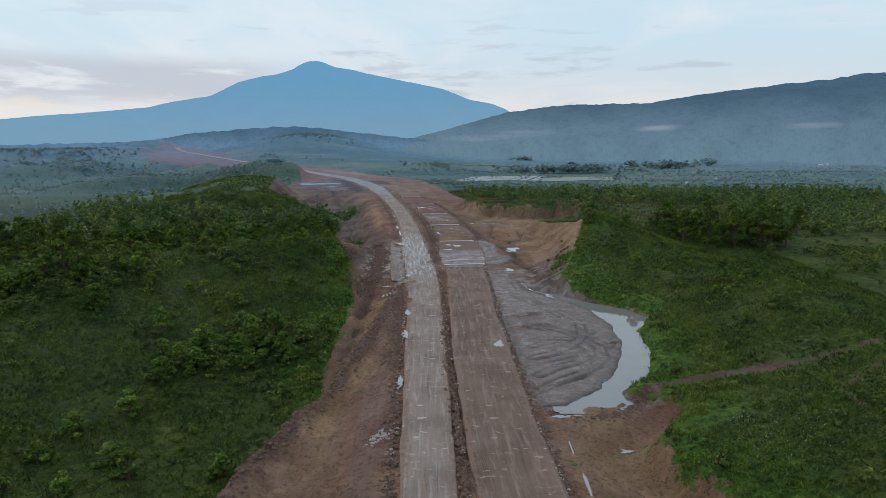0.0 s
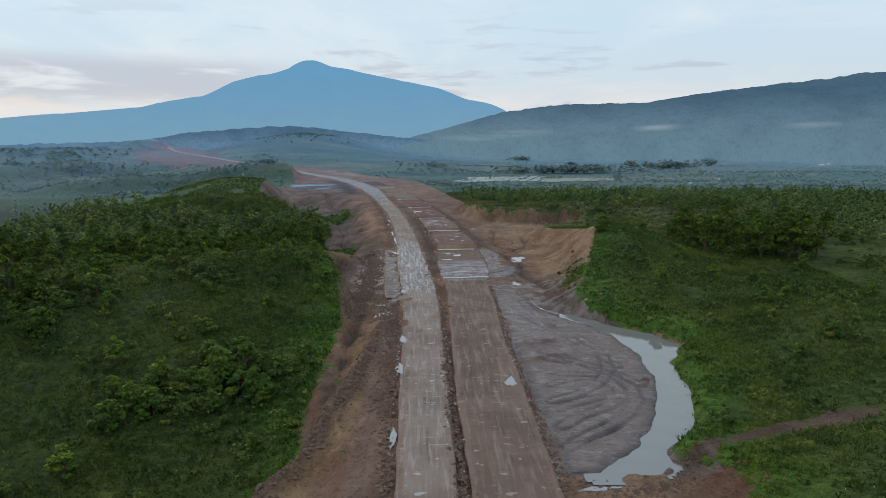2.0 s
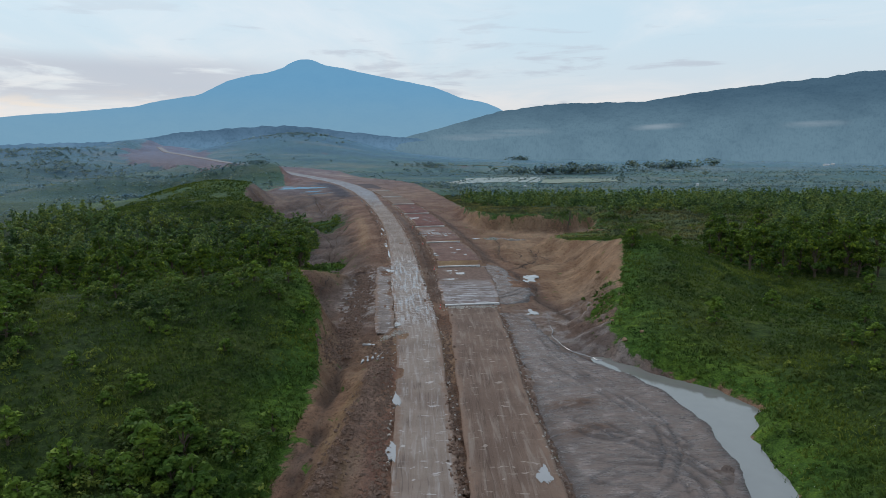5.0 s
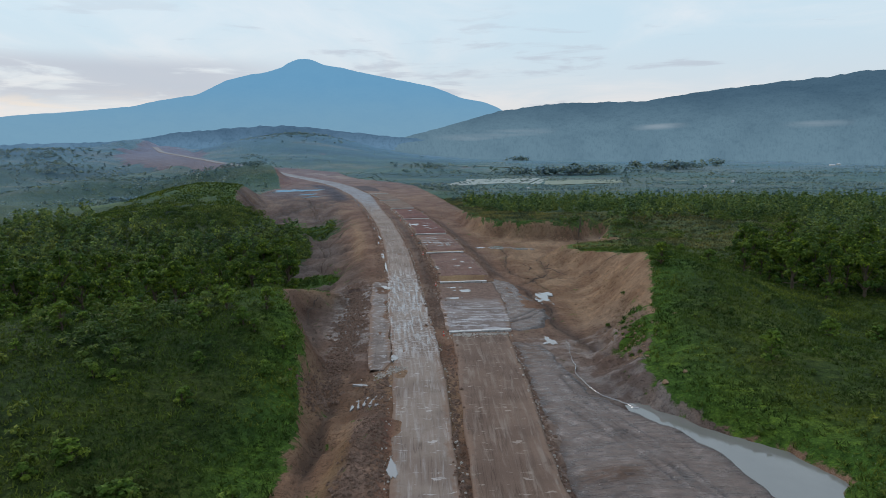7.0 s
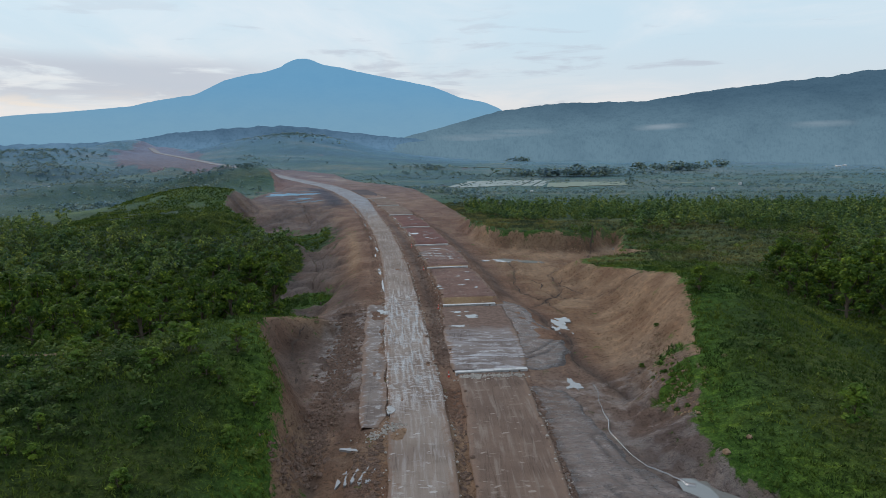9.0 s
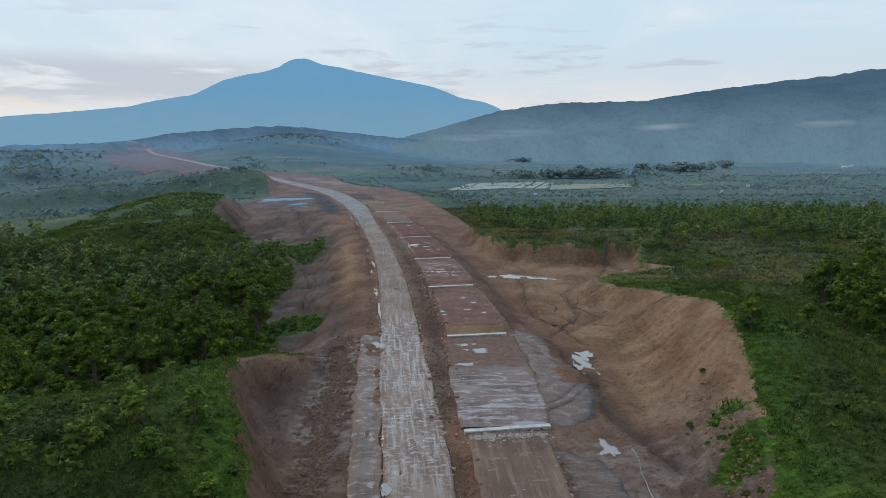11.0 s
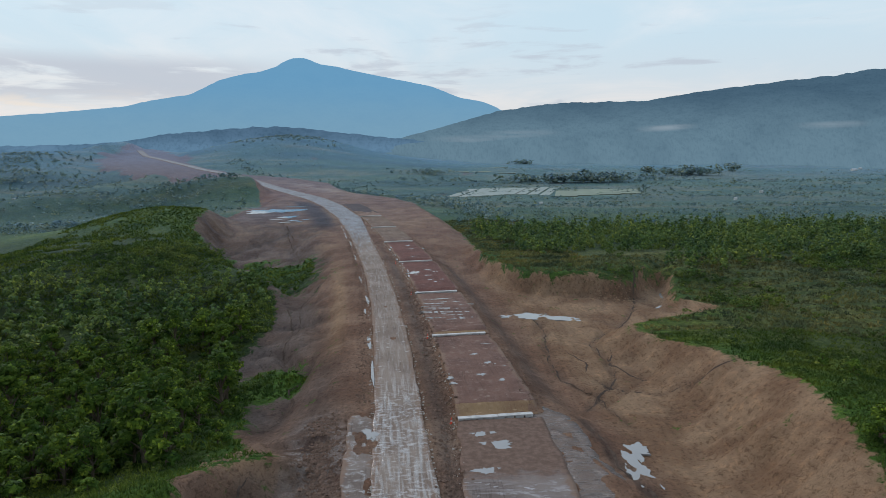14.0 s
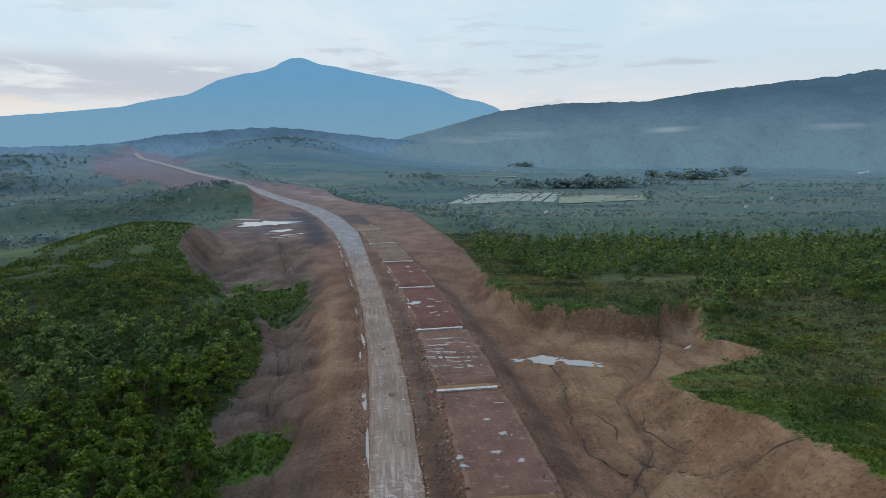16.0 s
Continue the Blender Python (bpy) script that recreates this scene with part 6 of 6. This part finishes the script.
# ---- the valley ----
def build_far_trees():
    r = np.random.default_rng(81)
    spots = []
    a = np.stack([r.uniform(-1000, 1000, 14000), 300 + 1300 * r.random(14000) ** 1.2], 1)
    dens = rough_field(a[:, 0], a[:, 1], 130, 3, 0.6)
    keep = (dens + r.uniform(-0.5, 0.3, len(a)) > np.where(a[:, 0] < -150, -0.12, 0.02)) & (side_of(a[:, 0], a[:, 1], earth_poly) < -10) & (np.abs(a[:, 0]) < 0.78 * a[:, 1] + 60)
    open_ground = (a[:, 0] > 0) & (a[:, 0] < 250) & (np.abs(a[:, 1] - 800) < 75) | ((a[:, 1] < 480) & (a[:, 0] > -200) & (a[:, 0] < 200))
    spots.append(np.column_stack([a, r.uniform(1.6, 4.6, len(a))])[keep & ~open_ground])
    for x0, x1, y0, y1, n, h in ((112, 230, 905, 930, 170, 14), (168, 188, 925, 940, 10, 21), (294, 314, 1045, 1060, 12, 18), (330, 400, 1040, 1075, 60, 16), (443, 467, 1130, 1145, 10, 18), (336, 350, 860, 872, 6, 9), (203, 214, 780, 792, 5, 8),
                                 (150, 190, 1400, 1430, 24, 13), (270, 330, 930, 960, 24, 7), (-900, -640, 1150, 1400, 420, 9), (-232, -150, 472, 500, 75, 6), (-190, -128, 638, 672, 90, 5), (-300, -200, 620, 670, 150, 5), (-560, -420, 820, 1000, 160, 7), (-420, -340, 640, 760, 110, 6), (-390, -210, 1380, 1540, 220, 8), (-60, 30, 1000, 1060, 60, 8)):
        p = np.stack([(x0 + x1) / 2 + (x1 - x0) * 0.3 * r.normal(size=n), (y0 + y1) / 2 + (y1 - y0) * 0.3 * r.normal(size=n)], 1)
        p = p + (x1 - x0) * 0.06 * np.stack([rough_field(p[:, 0], p[:, 1], 40, 2), rough_field(p[:, 1], p[:, 0], 40, 2)], 1)
        spots.append(np.column_stack([p, h * r.uniform(0.6, 1.1, n)]))
    for line, n, h in (([(-150, 870), (-95, 775), (-62, 700), (-20, 640), (6, 565), (20, 500)], 330, 5.0), ([(-330, 1180), (-250, 1000), (-170, 900)], 120, 5.0), ([(60, 690), (200, 700), (420, 690)], 160, 4.0), ([(40, 560), (160, 590), (330, 560)], 200, 3.5), ([(-60, 930), (60, 900), (110, 915)], 80, 6)):
        p = along(r, line, 14, n) + np.array([12, 8])
        spots.append(np.column_stack([p, h * r.uniform(0.5, 1.2, n)]))
    sp = np.concatenate(spots)
    sp = sp[side_of(sp[:, 0], sp[:, 1], earth_poly) < -6]
    z = ground_z(sp[:, 0], sp[:, 1]) - 2.2 * smooth(sp[:, 1], 950, 1300)
    cos, quads, base = [], [], 0
    for (x, y, h), zz in zip(sp, z):
        n, w = 24, h * 0.46
        cen = np.stack([r.normal(size=5) * w * 0.34, r.normal(size=5) * w * 0.34, h * (0.2 + 0.5 * r.random(5))], 1)
        pos, nor = crown_points(r, cen, np.full(5, w * 0.55), n)
        co, q = leaf_quads(pos + np.array([x, y, zz]), nor * 0.8 + np.array([0, 0, 0.35]), h * 0.2 * (0.7 + 0.7 * r.random(n)), r, 1.2)
        cos.append(co)
        quads.append(q + base)
        base += len(co)
    low = np.stack([r.uniform(-420, 620, 7000), 455 + 500 * r.random(7000) ** 1.4], 1)
    low = low[(side_of(low[:, 0], low[:, 1], earth_poly) < -6) & (rough_field(low[:, 0] * 0.4, low[:, 1], 40, 3) > -0.1)]
    lz = ground_z(low[:, 0], low[:, 1])
    n = len(low)
    for k in range(7):
        pos = np.column_stack([low, lz]) + r.normal(size=(n, 3)) * np.array([0.8, 0.8, 0.25]) + np.array([0, 0, 0.7])
        co, q = leaf_quads(pos, r.normal(size=(n, 3)) + np.array([0, 0, 0.6]), 0.9 * (0.7 + 0.7 * r.random(n)), r, 1.3)
        cos.append(co)
        quads.append(q + base)
        base += len(co)
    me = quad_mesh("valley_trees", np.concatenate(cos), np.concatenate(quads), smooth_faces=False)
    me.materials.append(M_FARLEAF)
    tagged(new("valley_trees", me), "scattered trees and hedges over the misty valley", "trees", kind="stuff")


def build_paddies():
    """Flooded paddy strips, each a shallow basin within low earth banks."""
    r = np.random.default_rng(91)
    plots = [(8 + 11.2 * k, 0.30, 10.4, 92 + 12 * math.sin(k * 0.9), 785 + 2 * k) for k in range(9)]
    plots += [(110 + 23 * k, 0.2, 22.0, 78 - 9 * k, 775 + 5 * k) for k in range(4)]
    plots += [(20 + 34 * k, 0.1, 28.0, 14.0, 1075 + 14 * (k % 2)) for k in range(3)] + [(268, 0.2, 40, 9, 800), (90, 0.2, 30, 20, 1250)]
    for k, (x, lean, w, l, y) in enumerate(plots):
        bm = bmesh.new()
        corners = [(x, y - l / 2), (x + w, y - l / 2 + 2), (x + w + lean * l, y + l / 2), (x + lean * l, y + l / 2 - 2)]
        z = sum(float(ground_z(np.array([a]), np.array([b]))[0]) for a, b in corners) / 4 + 0.35
        top = [bm.verts.new((a, b, z)) for a, b in corners]
        low = [bm.verts.new((a, b, z - 4)) for a, b in corners]
        f = bm.faces.new(top)
        for i in range(4):
            bm.faces.new((top[i], low[i], low[(i + 1) % 4], top[(i + 1) % 4]))
        inner = bmesh.ops.inset_individual(bm, faces=[f], thickness=0.7, depth=-0.25)
        me = bpy.data.meshes.new("paddy_field")
        bm.to_mesh(me)
        bm.free()
        me.materials.append(M_BUND)
        me.materials.append(M_PADDY if k < 9 else M_PADDY_GREEN)
        best = max(me.polygons, key=lambda p: p.area * (p.normal.z > 0.9))
        best.material_index = 1
        tagged(new("paddy_field", me), "pale flooded rice paddy with low banks" if k < 9 else "pale green rice paddy with low banks", "paddy field", "paddies in the valley")


def build_houses():
    for k, (x, y, w, d, turn) in enumerate(((78, 622, 4, 3, 20), (673, 1169, 14, 8, 10), (700, 1195, 10, 7, 30), (253, 677, 4, 3, 0), (318, 762, 5, 4, 30), (-395, 760, 4, 3, 0), (-330, 640, 3, 3, 20))):
        root = new("house")
        bm = bmesh.new()
        box(bm, -w / 2, w / 2, -d / 2, d / 2, -1.5, 2.6, 0.05)
        part("wall", bm, M_PALE, root)
        bm = bmesh.new()
        a = [bm.verts.new(v) for v in ((-w * 0.56, -d * 0.6, 2.5), (w * 0.56, -d * 0.6, 2.5), (w * 0.56, d * 0.6, 2.5), (-w * 0.56, d * 0.6, 2.5), (-w * 0.5, 0, 2.5 + d * 0.35), (w * 0.5, 0, 2.5 + d * 0.35))]
        for f in ((0, 1, 5, 4), (2, 3, 4, 5), (0, 4, 3), (1, 2, 5), (3, 2, 1, 0)):
            bm.faces.new([a[i] for i in f])
        part("roof", bm, M_ROOF, root, "pale sheet-metal roof")
        root.matrix_world = pose(x, y, float(ground_z(np.array([x]), np.array([y]))[0]) + 0.4, 0, 0, turn) @ Matrix.Diagonal((0.6, 0.6, 0.6, 1))
        tagged(root, "small far-off hut with pale walls and roof", "house", "huts in the valley")


def build_flowers():
    """Specks of white blossom over the weeds."""
    r = np.random.default_rng(95)
    p = np.concatenate([np.column_stack([37 + 3.2 * r.normal(size=330), 66 + 4.0 * r.normal(size=330)]), np.column_stack([r.uniform(30, 60, 160), r.uniform(95, 165, 160)])])
    p = p[turf_edge(p[:, 0], p[:, 1]) < -0.8]
    z = ground_z(p[:, 0], p[:, 1]) + r.uniform(0.45, 0.75, len(p))
    co, q = leaf_quads(np.column_stack([p, z]), r.normal(size=(len(p), 3)) * 0.5 + np.array([0, 0, 1.0]), r.uniform(0.05, 0.10, len(p)), r, 1.1)
    me = quad_mesh("white_blossom", co, q, smooth_faces=False)
    me.materials.append(M_PALE)
    tagged(new("white_blossom", me), "small white blossoms scattered over green weeds", "flowers", kind="stuff")


build_ground()
build_roads()
build_pond()
build_mud_flat()
build_rills()
build_side_track()
build_distance()
build_mist()
build_paddies()
build_houses()
build_beams()
build_puddles()
build_stream()
build_boulders()
build_bank_shrubs()
build_clods()
build_far_trees()
build_trees()
build_saplings()
build_scrub()
build_grass()
build_flowers()
